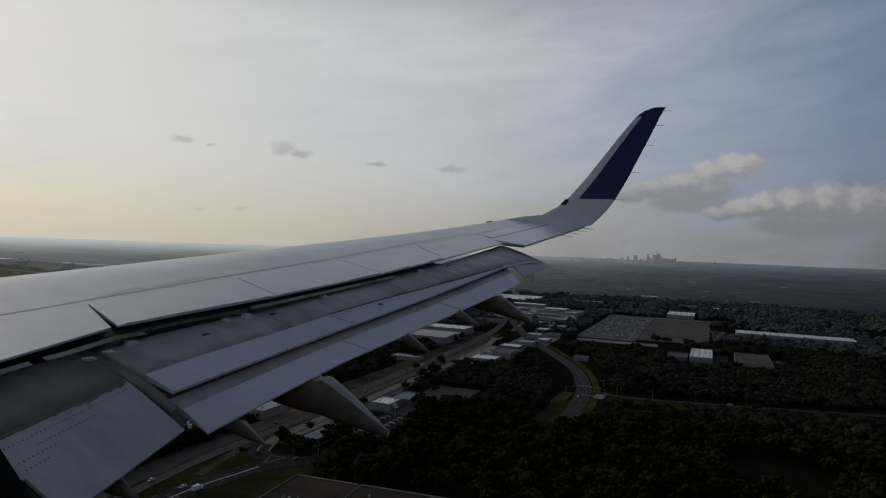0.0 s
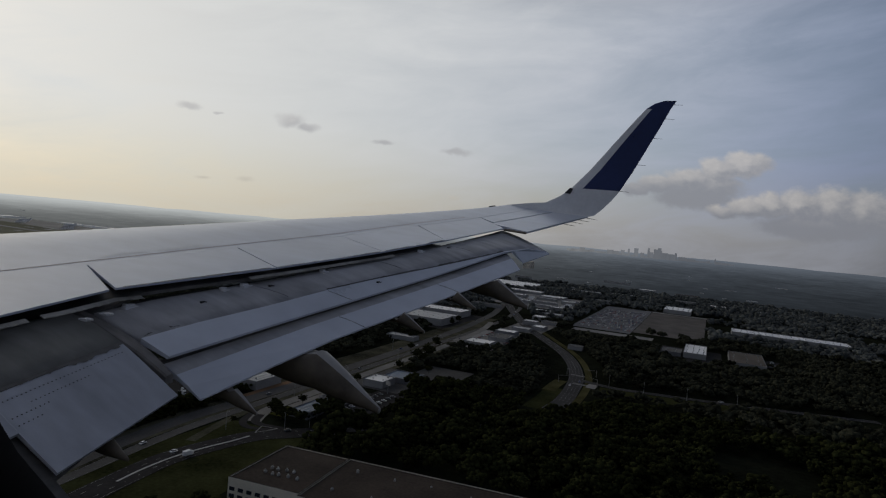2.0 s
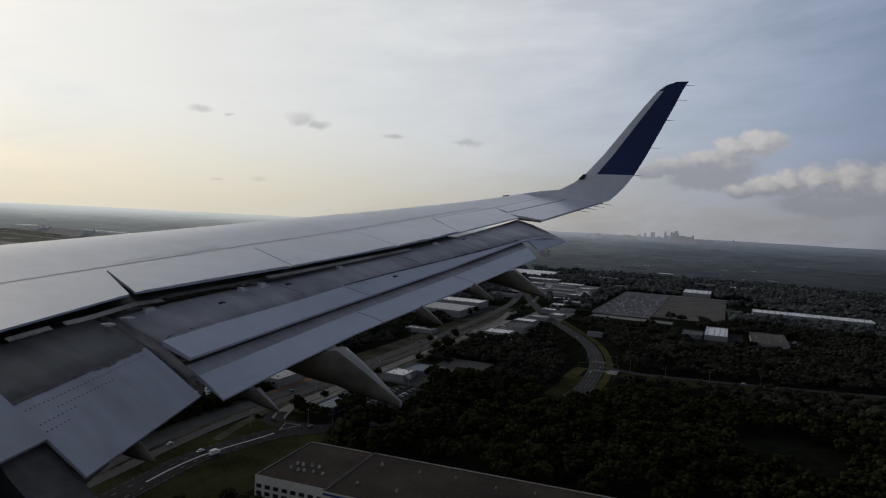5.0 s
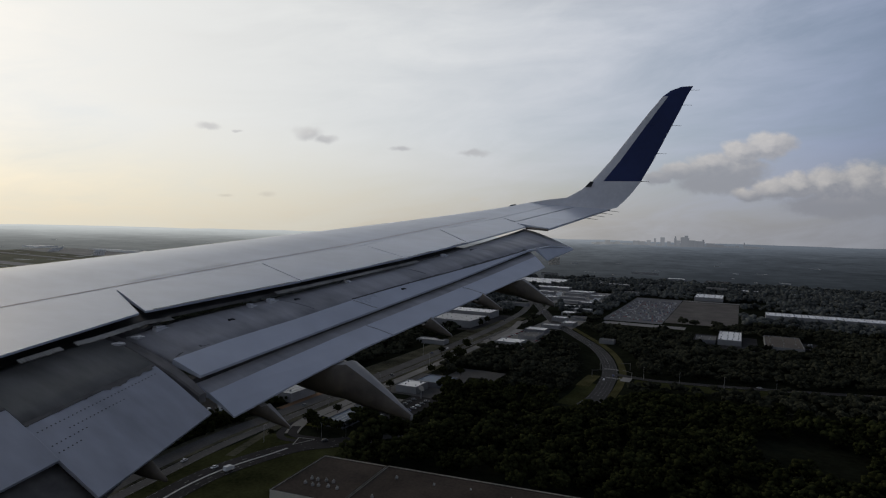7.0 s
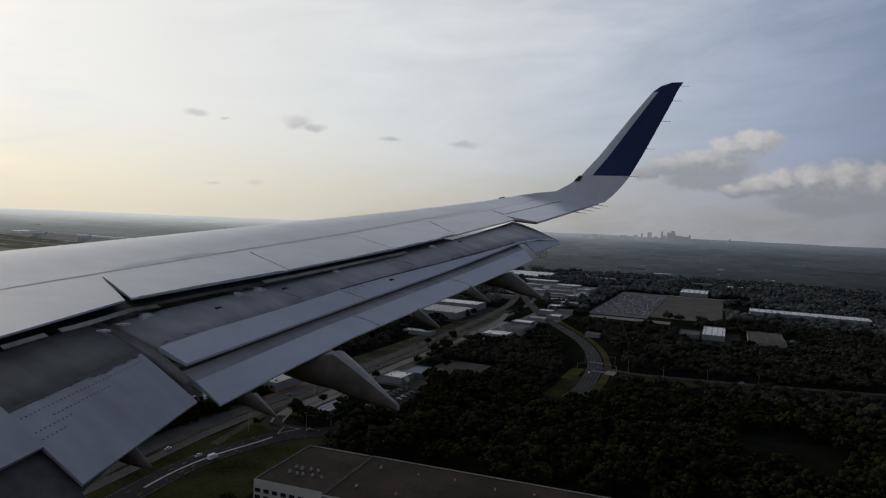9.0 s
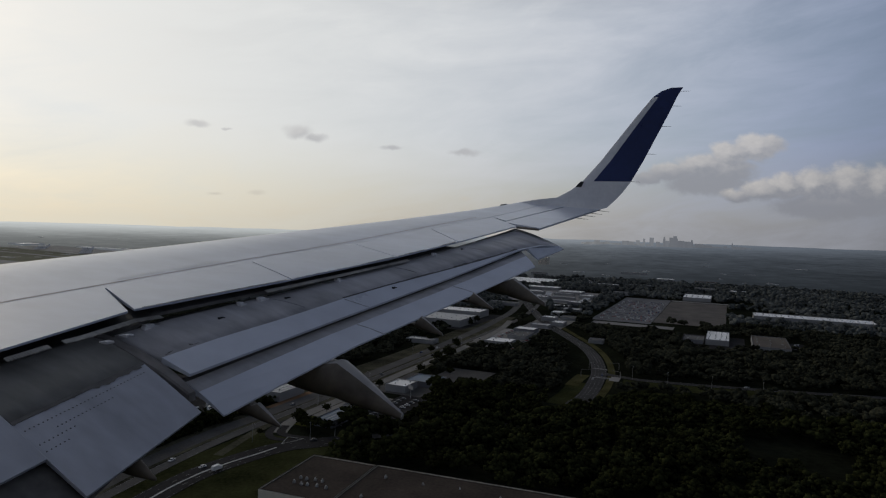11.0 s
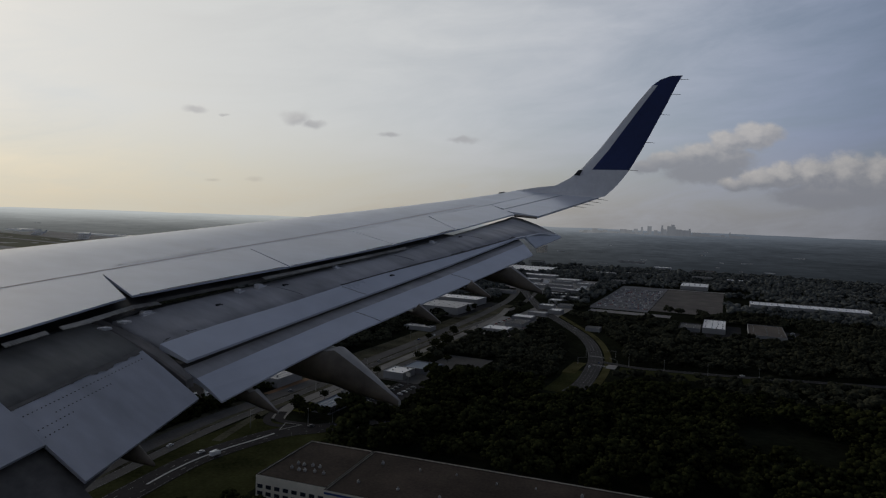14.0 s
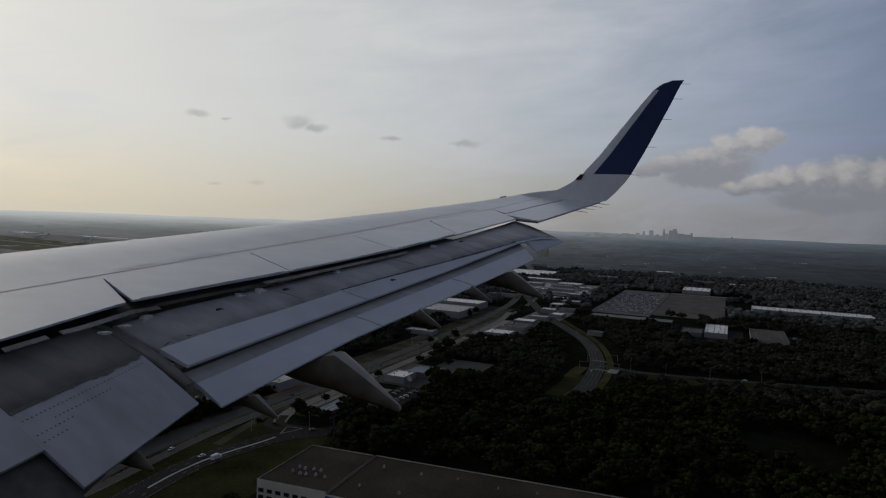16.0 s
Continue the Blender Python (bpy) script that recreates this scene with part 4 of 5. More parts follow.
bend_road, bend_path = ribbon("road", [(524, -167), (558, -170), (604, -168), (660, -162), (727, -146), (791, -122), (861, -85), (971, -25), (1080, 22), (1167, 58), (1280, 100)], 15, BENDROAD, "dark two-lane road sweeping round a bend", "road", 0.26)
entry_road, entry_path = ribbon("road", [(140, -40), (190, -26), (238, -18), (275, -15), (313, -22), (332, -29), (346, -41), (360, -53), (376, -67)], 17, ASPHALT, "wide dark asphalt road curving past the warehouse", "road", 0.255)
lane_road, lane_path = ribbon("road", [(376, -67), (410, -102), (453, -138), (488, -155), (524, -167)], 8, ASPHALT, "narrow lane under the trees", "road", 0.25)
side_road, side_path = ribbon("road", [(655, -168), (647, -201), (650, -229), (658, -271), (672, -330), (700, -430)], 9, BENDROAD, "straight side street through the woods", "road", 0.25)
slip_road, slip_path = ribbon("road", [(366, -3), (353, -9), (349, -17), (350, -26), (352, -36)], 6, ASPHALT, "short slip road at the junction", "road", 0.25)
loop_road, loop_path = ribbon("road", [(349, -33), (342, -22), (341, -11), (350, -2), (369, 3), (385, 2)], 5, ASPHALT, "curved turning lane at the junction", "road", 0.235)
for path, half in ((rail_path, 3.3), (bend_path, 6.6), (entry_path, 7.6), (side_path, 4.0)):
    for side in (-half, half):
        dashes(path, side, 6.0, 6.0, 0.16, 0.285, "lane_edge_line", "white painted edge line along the road")
for off in (-3.3, 0, 3.3):
    dashes(bend_path, off, 9.0, 3.5 if off else 9.0, 0.3, 0.285, "lane_dashes", "white painted lane line on the bend")
for off in (-4.0, 3.0):
    dashes(entry_path, off, 10.0, 3.5, 0.25, 0.28, "lane_dashes", "white dashed lane line on the wide road")
ribbon("verge", [(560, -181), (606, -180), (664, -174), (732, -158), (797, -134), (868, -97), (980, -36)], 7, VERGE, "sunlit yellowish grass along the bend", "grass", 0.13)
ribbon("verge", [(590, -150), (618, -150), (640, -151)], 12, VERGE, "sunlit grass corner at the junction", "grass", 0.14)
slab("crossing", 628, 646, -186, -177, PALEPAVE, "pale paved apron at the junction", "pavement", 0.20, pad=2)
for k in range(9):      # striped crossings at the junction
    tagged(ribbon("crossing_stripe", [(634, -176.5 + k * 1.6), (638.5, -176.8 + k * 1.6)], 0.8, PAINT, "", "road marking", 0.30, keep=False)[0], "white painted crossing stripe at the junction", "road marking")
    tagged(ribbon("crossing_stripe", [(674, -167.5 + k * 1.6), (678.5, -166.5 + k * 1.6)], 0.8, PAINT, "", "road marking", 0.30, keep=False)[0], "white painted crossing stripe at the junction", "road marking")
ribbon("verge", [(215, 8), (300, 20), (380, 21), (470, 20.5), (600, 21), (760, 22), (900, 24)], 6, DRYGRASS, "dull mown grass between two roads", "grass", 0.12)
ribbon("verge", [(230, 25), (330, 36), (400, 35), (540, 35), (740, 35), (870, 38)], 7, DRYGRASS, "rough brown grass along the woods", "grass", 0.11)
ribbon("verge", [(395, -6), (480, -5), (582, -4), (685, -4), (800, 0)], 7, DRYGRASS, "worn brown grass beside the street", "grass", 0.10)
ribbon("verge", [(300, -4), (345, 6), (385, 9), (470, 9), (600, 9.5), (760, 11)], 6, DRYGRASS, "dull mown grass beside the road", "grass", 0.12)

clear(200, 345, -62, 14, 0)
slab("verge", 150, 346, -68, 8, DIMGRASS, "rough dark grass inside the road bend", "grass", 0.06, pad=0)
tagged(ribbon("traffic_island", [(327, -25.5), (313, -23), (294, -18.5), (275, -16), (254, -16.5), (236, -19)], 1.1, KERB, "", "kerb", 0.42)[0], "pale kerbed island in the bend", "traffic island")

highway, high_path = ribbon("road", [(120, -300), (200, -340), (247, -375), (300, -440), (345, -520), (390, -620), (430, -760), (450, -900)], 26, ASPHALT, "wide dark highway through the southern woods", "road", 0.23)
for off in (-12, -4.5, -0.6, 0.6, 4.5, 12):
    dashes(high_path, off, 10.0, 10.0 if abs(off) in (12, 0.6) else 3.5, 0.2, 0.285, "lane_dashes", "white painted lane line on the highway")
ROADS += [(np.array([(q.x, q.y) for q in bend_path]), 26.0), (np.array([(q.x - 12, q.y) for q in side_path]), 22.0), (np.array([(q.x, q.y) for q in left_path]), 16.0)]
ribbon("verge", [(628, -190), (631, -229), (638, -271), (652, -330)], 26, DIMGRASS, "rough dark grass beside the side street", "grass", 0.12)
ribbon("verge", [(520, -152), (556, -154), (604, -153)], 16, DIMGRASS, "rough dark grass inside the bend", "grass", 0.11)
clear(958, 1064, -236, -84, 0)
ribbon("verge", [(420, 40), (540, 34), (680, 34), (850, 42), (1000, 54)], 44, DRYGRASS, "wide brownish verge along the main road", "grass", 0.06)
clear(700, 900, 0, 66, 0)
def field(name, x0, x1, y0, y1, mats, label, lift, n=24, category="", pad=10):
    """A flat patch that follows the rise of the land."""
    v, f = [], []
    for i in range(n + 1):
        for j in range(n + 1):
            x, y = x0 + (x1 - x0) * i / n, y0 + (y1 - y0) * j / n
            v.append((x, y, land_z(math.hypot(x, y)) + lift))
    for i in range(n):
        for j in range(n):
            a = i * (n + 1) + j
            f.append((a, a + n + 1, a + n + 2, a + 1))
    clear(x0, x1, y0, y1, pad)
    return tagged(make(name, v, f, mats), label, category or name, kind="structure")


# ---- yards, lawns and car parks
clear(225, 405, 56, 66, 0)
slab("yard", 100, 300, 52, 176, ASPHALT, "wide dark asphalt truck yard", "yard", 0.15, pad=0)
slab("yard", 300, 400, 56, 176, ASPHALT, "dark asphalt end of the truck yard", "yard", 0.146, pad=0)
slab("lawn", 291, 352, 98, 150, GRASS, "square of yellow-green mown lawn", "lawn", 0.30)
slab("lawn", 371, 394, -18, -6, GRASS, "small yellow-green lawn at the street corner", "lawn", 0.27, pad=0)
slab("trailer_yard", 360, 440, 138, 205, ASPHALT, "asphalt yard full of parked trailers", "yard", 0.20)
slab("yard", 150, 400, 258, 330, ASPHALT, "grey yard behind the white warehouse", "yard", 0.16)
clear(1000, 1070, -240, -80, 0)
field("car_park", 1060, 1460, -168, -75, PARKING, "huge asphalt car park with rows of cars", 0.2, 48, "car park", 3)
field("car_park", 1085, 1440, -276, -169, EARTHLOT, "empty brown-grey half of the car park", 0.19, 48, "car park", 3)
slab("road", 1018, 1046, -205, -84, PALEPAVE, "pale street in front of the car park", "road", 0.17)
field("yard", 1444, 1462, -280, -169, PALEPAVE, "pale strip along the car park fence", 0.21, 12, "yard", 3)
slab("yard", 868, 990, -300, -222, ASPHALT, "asphalt yard round a white-roofed shed", "yard", 0.13, pad=0)
slab("yard", 930, 985, -372, -352, ASPHALT, "asphalt yard with parked vans", "yard", 0.13)
slab("car_park", 400, 480, -60, -34, ASPHALT, "small car park behind the shops", "car park", 0.17)
slab("forecourt", 395, 465, -34, -4, CONCRETE, "pale concrete forecourt of the shops", "forecourt", 0.16)
slab("forecourt", 480, 560, -50, -4, ROADBED, "asphalt forecourt beside the street", "forecourt", 0.14)
slab("forecourt", 730, 900, -48, -4, CONCRETE, "pale concrete forecourt of roadside shops", "forecourt", 0.16)
slab("yard", 538, 600, -74, -28, ROADBED, "worn grey yard behind the workshops", "yard", 0.11, pad=0)
slab("forecourt", 735, 880, -8, 16, PALEPAVE, "pale paved strip before the roadside shops", "forecourt", 0.10, pad=0)
slab("yard", 395, 470, 25, 38, EARTH, "strip of bare red earth by the shed", "yard", 0.14)
slab("yard", 470, 480, 36, 110, EARTH, "strip of bare red earth behind the shed", "yard", 0.14)
slab("yard", 830, 1010, 56, 330, ASPHALT, "asphalt round the long warehouses", "yard", 0.14)
field("yard", 1250, 1500, -30, 150, PALEPAVE, "pale yard round the far factories", 0.2, 40, "yard", 0)
clear(1205, 1262, -30, 100, 0)


field("airfield", 850, 1650, 1150, 2050, FARGRASS, "flat tan-green airfield grass in haze", 1.2)
field("runway", 1100, 1160, 1150, 2050, FARPAVE, "pale concrete runway across the airfield", 1.9)
field("taxiway", 1330, 1355, 1150, 2050, FARPAVE, "narrow pale concrete taxiway", 1.9)
field("apron", 1460, 1650, 1400, 2050, FARPAVE, "pale concrete airport apron", 1.9)

# ---- buildings
def roof_vent(parent, x, y, z, s=1.0):
    part("roof_vent", merge(block(x - 0.5 * s, x + 0.5 * s, y - 0.5 * s, y + 0.5 * s, z, z + 0.8 * s, 0.08), rod((x, y, z + 0.7 * s), (x, y, z + 1.3 * s), 0.3 * s, 0.3 * s, 8)), GALV, parent)


def warehouse(x0, x1, y0, y1, high, roof, wall, label, name="warehouse", turn=0.0, vents=(0, 0), docks=(), seams=0, seed=1, parapet=0.5, windows=(), group="", room=None):
    """A flat-roofed shed with parapet, roof vents, joints, dock doors and windows on its sides."""
    cx, cy = (x0 + x1) / 2, (y0 + y1) / 2
    hx, hy = (x1 - x0) / 2, (y1 - y0) / 2
    base = land_z(math.hypot(cx, cy))
    top = thing(name, label, "building", pose(cx, cy, base, 0, 0, turn), group)
    t = 0.35
    part("wall", block(-hx, hx, hy - t, hy, 0, high), wall, top)
    part("wall", block(-hx, hx, -hy, -hy + t, 0, high), wall, top)
    part("wall", block(-hx, -hx + t, -hy + t, hy - t, 0, high), wall, top)
    part("wall", block(hx - t, hx, -hy + t, hy - t, 0, high), wall, top)
    part("roof", block(-hx + t, hx - t, -hy + t, hy - t, high - parapet - 0.4, high - parapet), roof, top)
    part("coping", merge(block(-hx - 0.08, hx + 0.08, hy - t - 0.08, hy + 0.08, high, high + 0.12), block(-hx - 0.08, hx + 0.08, -hy - 0.08, -hy + t + 0.08, high, high + 0.12),
                         block(-hx - 0.08, -hx + t + 0.08, -hy, hy, high, high + 0.12), block(hx - t - 0.08, hx + 0.08, -hy, hy, high, high + 0.12)), WALL_PALE if roof is ROOF_WHITE else roof if roof is ROOF_TAN else WALL_DIM, top)
    rz = high - parapet
    for k in range(seams):
        y = -hy + (k + 1) * 2 * hy / (seams + 1)
        part("roof_joint", block(-hx + t, hx - t, y - 0.25, y + 0.25, rz, rz + 0.18), GALV, top)
    rnd = random.Random(seed)
    nx, ny = vents
    for i in range(nx):
        for j in range(ny):
            roof_vent(top, -hx + (i + 0.5) * 2 * hx / nx + rnd.uniform(-1.5, 1.5), -hy + (j + 0.5) * 2 * hy / ny + rnd.uniform(-1.5, 1.5), rz, rnd.uniform(0.8, 1.35))
    for side, n in docks:
        for k in range(n):
            x = -hx + 8 + k * (2 * hx - 16) / max(1, n - 1)
            y = side * hy
            part("dock_door", block(x - 1.5, x + 1.5, y - 0.12 if side > 0 else y - 0.1, y + 0.1 if side > 0 else y + 0.12, 1.1, 4.2, 0.05), DOCK, top)
    for axis, side, rows, n, wh in windows:
        for r in range(rows):
            z = 1.2 + r * 3.4
            for k in range(n):
                if axis == "x":
                    u = -hx + (k + 0.5) * 2 * hx / n
                    bm = block(u - hx / n * wh, u + hx / n * wh, side * hy - 0.06, side * hy + 0.06, z, z + 1.9)
                else:
                    u = -hy + (k + 0.5) * 2 * hy / n
                    bm = block(side * hx - 0.06, side * hx + 0.06, u - hy / n * wh, u + hy / n * wh, z, z + 1.9)
                part("window", bm, GLASS, top)
    clear(*(room or (x0, x1, y0, y1)), 4)
    return top


warehouse(120, 286, 92, 138, 11, ROOF_GREY, WALL_DIM, "long warehouse with a grey membrane roof and dock doors", vents=(14, 4), docks=((1, 26), (-1, 26)), seams=1, seed=4)
warehouse(197, 396, 190, 260, 10, ROOF_WHITE, WALL_PALE, "huge warehouse with a bright white membrane roof", turn=4.5, vents=(16, 6), docks=((1, 20),), seed=8)
warehouse(222, 240, 262, 275, 9, ROOF_WHITE, WALL_PALE, "low white-roofed office wing of the warehouse", vents=(2, 2), seed=9)
warehouse(240, 330, 300, 350, 10, ROOF_WHITE, WALL_PALE, "white-roofed warehouse across the grey yard", vents=(8, 4), docks=((-1, 10),), seed=10)
warehouse(412, 444, 38, 98, 7, ROOF_PALE, WALL_PALE, "low shed with a ribbed pale grey roof", vents=(2, 5), seed=12, seams=11)
warehouse(848, 918, 66, 290, 10, ROOF_PALE, WALL_PALE, "very long pale-roofed warehouse", seams=6, vents=(4, 14), seed=13)
warehouse(952, 996, 76, 275, 10, ROOF_WHITE, WALL_PALE, "second very long pale-roofed warehouse behind", vents=(3, 12), seed=14)
warehouse(750, 772, 205, 238, 15, ROOF_WHITE, WALL_PALE, "four-storey pale office block with ribbon windows", "office_building", windows=(("y", -1, 4, 9, 0.8), ("x", -1, 4, 6, 0.8)), vents=(2, 2), seed=15)
warehouse(2335, 2375, 334, 365, 26, FARWALL, FARWALL, "tall pale hotel block with rows of windows", "hotel_building", windows=(("y", -1, 7, 8, 0.55), ("x", -1, 7, 8, 0.55)), seed=16)
warehouse(1440, 1485, 20, 74, 5, ROOF_WHITE, WALL_PALE, "broad white factory with a pale roof", "factory", vents=(5, 6), seed=17)
warehouse(1500, 1540, 84, 190, 6, ROOF_WHITE, WALL_PALE, "white factory hall with a raised roof", "factory", vents=(4, 8), seed=60)
warehouse(1400, 1425, 96, 150, 6, ROOF_WHITE, WALL_PALE, "low white factory annex", "factory", vents=(3, 5), seed=61)
warehouse(1370, 1392, -20, 10, 7, ROOF_WHITE, WALL_PALE, "small white works building", "factory", vents=(2, 3), seed=62)
warehouse(1300, 1322, 60, 88, 6, ROOF_WHITE, WALL_PALE, "small white works building by the road", "factory", vents=(2, 3), seed=63)
warehouse(1240, 1262, -30, 4, 6, ROOF_WHITE, WALL_DIM, "small pale-roofed depot by the road", "depot", vents=(2, 3), seed=64)
warehouse(1150, 1168, 78, 130, 6, ROOF_GREY, WALL_PALE, "low grey-roofed depot among trees", "depot", vents=(2, 3), seed=65)
warehouse(1600, 1760, 140, 315, 5, ROOF_WHITE, WALL_PALE, "broad white factory hall far off", "factory", vents=(8, 10), seed=18)
warehouse(1100, 1130, 205, 330, 8, ROOF_WHITE, WALL_PALE, "long pale warehouse beyond the trees", vents=(2, 8), seed=19)
warehouse(1190, 1230, 210, 330, 8, ROOF_WHITE, WALL_PALE, "long pale warehouse far beyond the trees", vents=(2, 8), seed=20)
warehouse(1468, 1555, -245, -190, 8, ROOF_WHITE, WALL_PALE, "white-roofed warehouse behind the car park", vents=(6, 5), seed=21)
warehouse(485, 508, -34, -15, 6, ROOF_WHITE, WALL_PALE, "small white-roofed workshop by the street", "workshop", vents=(2, 2), seed=22)
warehouse(512, 540, -48, -20, 5, ROOF_BLUE, WALL_DIM, "small workshop with a dark blue roof", "workshop", seed=23)
warehouse(376, 410, -34, -19, 5, ROOF_BLUE, WALL_DIM, "shop with a dull blue metal roof", "shop", seams=3, seed=24, windows=(("x", -1, 1, 6, 0.7),))
warehouse(416, 448, -32, -17, 5, ROOF_GREY, WALL_PALE, "low grey-roofed shop with a pale front", "shop", vents=(3, 1), seed=25)
warehouse(745, 775, -40, -8, 5, ROOF_WHITE, WALL_PALE, "roadside shop with a flat pale roof", "shop", vents=(2, 2), seed=26)
warehouse(800, 840, -44, -20, 5, ROOF_GREY, WALL_PALE, "roadside shop with a flat grey roof", "shop", vents=(2, 2), seed=27)
warehouse(860, 885, -38, -10, 5, ROOF_WHITE, WALL_DIM, "small roadside shop with a white roof", "shop", seed=28)
# the big tan-roofed warehouse beside the wide road, its long side turned a little off the north
def tilted(u, v):
    """A place on the tan warehouse's own axes: u along its length southward, v across it to the east."""
    a = radians(4.4)
    return 277 + u * math.sin(a) + v * math.cos(a), -72 - u * math.cos(a) + v * math.sin(a)


cx_, cy_ = tilted(19, 0)
office = warehouse(cx_ - 19, cx_ + 19, cy_ - 26, cy_ + 26, 11, ROOF_TAN, WALL_CREAM, "cream office end of the tan-roofed warehouse", "office_building", turn=-85.6, windows=(("x", -1, 2, 8, 0.62), ("y", -1, 2, 10, 0.6)), seed=29, room=(245, 308, -114, -66))
ro = random.Random(12)
for k in range(9):
    roof_vent(office, -8 + (k % 5) * 4.4 + ro.uniform(-1, 1), -12 + (k // 5) * 6 + ro.uniform(-1, 1), 10.5, 1.3)
cx_, cy_ = tilted(38.2 + 92, 0)
shed = warehouse(cx_ - 92, cx_ + 92, cy_ - 27.5, cy_ + 27.5, 10.6, ROOF_TAN, WALL_CREAM, "wide warehouse with a stained tan roof and dock doors", turn=-85.6, vents=(9, 2), docks=((-1, 30),), seed=35, room=(245, 325, -298, -108))
part("fascia", block(-92, 92, -27.75, -27.56, 8.6, 9.6), BLUE, shed, "blue painted band above the dock doors")
slab("yard", 150, 247, -300, -112, ASPHALT, "asphalt truck yard of the tan warehouse", "yard", 0.15, pad=0)
warehouse(908, 992, -281, -253, 7, ROOF_WHITE, WALL_PALE, "low white-roofed building past the car park", vents=(5, 4), seed=33)
warehouse(908, 945, -250, -226, 5, ROOF_GREY, WALL_DIM, "low grey annex beside the white-roofed building", vents=(2, 2), seed=36)
warehouse(886, 984, -350, -308, 7, ROOF_BROWN, WALL_PALE, "low building with a brown-grey roof", vents=(4, 3), seed=37)
warehouse(1210, 1263, -495, -318, 10, ROOF_WHITE, WALL_PALE, "very long white-roofed warehouse across the woods", vents=(3, 18), seams=5, seed=34)
warehouse(1125, 1180, -770, -590, 10, ROOF_WHITE, WALL_PALE, "long white-roofed warehouse in the southern woods", vents=(3, 16), seams=5, seed=40)
warehouse(1250, 1320, -850, -760, 9, ROOF_WHITE, WALL_PALE, "white-roofed depot behind the long warehouse", "depot", vents=(4, 5), seed=41)
warehouse(800, 850, -740, -680, 9, ROOF_WHITE, WALL_PALE, "white-roofed shed beside a lane in the woods", vents=(4, 4), docks=((-1, 6),), seed=42)
warehouse(1672, 1690, -24, 52, 7, ROOF_WHITE, WALL_PALE, "long pale commercial building among distant trees", "commercial_building", vents=(2, 4), seed=43)
warehouse(1725, 1738, -120, -42, 6, ROOF_WHITE, WALL_PALE, "long low pale building among distant trees", "commercial_building", vents=(2, 4), seed=44)
warehouse(1685, 1715, -334, -281, 7, ROOF_WHITE, WALL_PALE, "white commercial building among distant trees", "commercial_building", vents=(2, 4), seed=45)
warehouse(1680, 1696, -408, -388, 7, ROOF_WHITE, WALL_PALE, "small white commercial building in the woods", "commercial_building", vents=(2, 2), seed=46)
warehouse(1712, 1745, -247, -190, 7, ROOF_GREY, WALL_PALE, "grey commercial building among distant trees", "commercial_building", vents=(2, 4), seed=47)
warehouse(1495, 1515, -75, -41, 7, ROOF_GREY, WALL_PALE, "low grey-roofed store beside the car park", "commercial_building", vents=(2, 3), seed=48)
warehouse(828, 842, -136, -118, 5, ROOF_GREY, WALL_PALE, "small grey-roofed house beside the bend", "house", seed=49)
warehouse(706, 722, 42, 78, 5, ROOF_PALE, WALL_PALE, "narrow pale shed by the road", "shed", vents=(1, 3), seed=52)

warehouse(600, 640, 190, 230, 7, ROOF_WHITE, WALL_PALE, "white-roofed building among the trees", vents=(3, 3), seed=31)
warehouse(540, 575, 225, 270, 7, ROOF_WHITE, WALL_PALE, "pale-roofed building half hidden by woods", vents=(3, 3), seed=32)
slab("forecourt", 910, 1040, -60, -4, CONCRETE, "pale forecourts beside the far street", "forecourt", 0.15)
for k, (x, y, w, d, roof, words) in enumerate(((925, -30, 20, 26, ROOF_PALE, "pale grey"), (960, -48, 26, 18, ROOF_WHITE, "white"), (1000, -24, 20, 22, ROOF_WHITE, "white"), (1035, -46, 24, 24, ROOF_GREY, "grey"), (1080, -18, 26, 20, ROOF_WHITE, "white"), (1130, -30, 24, 30, ROOF_PALE, "pale grey"), (1185, 2, 20, 30, ROOF_WHITE, "white"))):
    warehouse(x - w / 2, x + w / 2, y - d / 2, y + d / 2, 4.5 + k % 3, roof, WALL_PALE, "small roadside shop with a flat " + words + " roof", "shop", vents=(2, 2), seed=200 + k, group="roadside shops")
for k, (x, y, w, d) in enumerate(((1272, 20, 12, 50), (1338, 40, 12, 60), (1345, 115, 14, 40), (1412, 50, 12, 44), (1300, 122, 12, 34), (1418, -12, 12, 22))):
    warehouse(x - w / 2, x + w / 2, y - d / 2, y + d / 2, 5.0, ROOF_WHITE, WALL_PALE, "low white storage shed in the works yard", "storage_shed", seed=300 + k, group="works sheds")
rb = random.Random(77)
for k in range(46):
    a = radians(AHEAD + rb.uniform(-30, 32))
    r = rb.uniform(1150, 2150)
    x, y = r * math.sin(a), r * math.cos(a)
    if any(cx0 - 60 < x < cx1 + 60 and cy0 - 60 < y < cy1 + 60 for cx0, cx1, cy0, cy1 in CLEAR):
        continue
    w, d = rb.uniform(12, 35), rb.uniform(30, 90)
    warehouse(x - w / 2, x + w / 2, y - d / 2, y + d / 2, rb.uniform(6, 10), rb.choice([ROOF_WHITE, ROOF_WHITE, ROOF_GREY, ROOF_TAN]), WALL_PALE, "pale flat-roofed commercial building among distant trees", "commercial_building", seed=100 + k, group="distant commercial buildings")

# pale roofs scattered over the hazy plain
rf = random.Random(9)
fv, ff = [], []
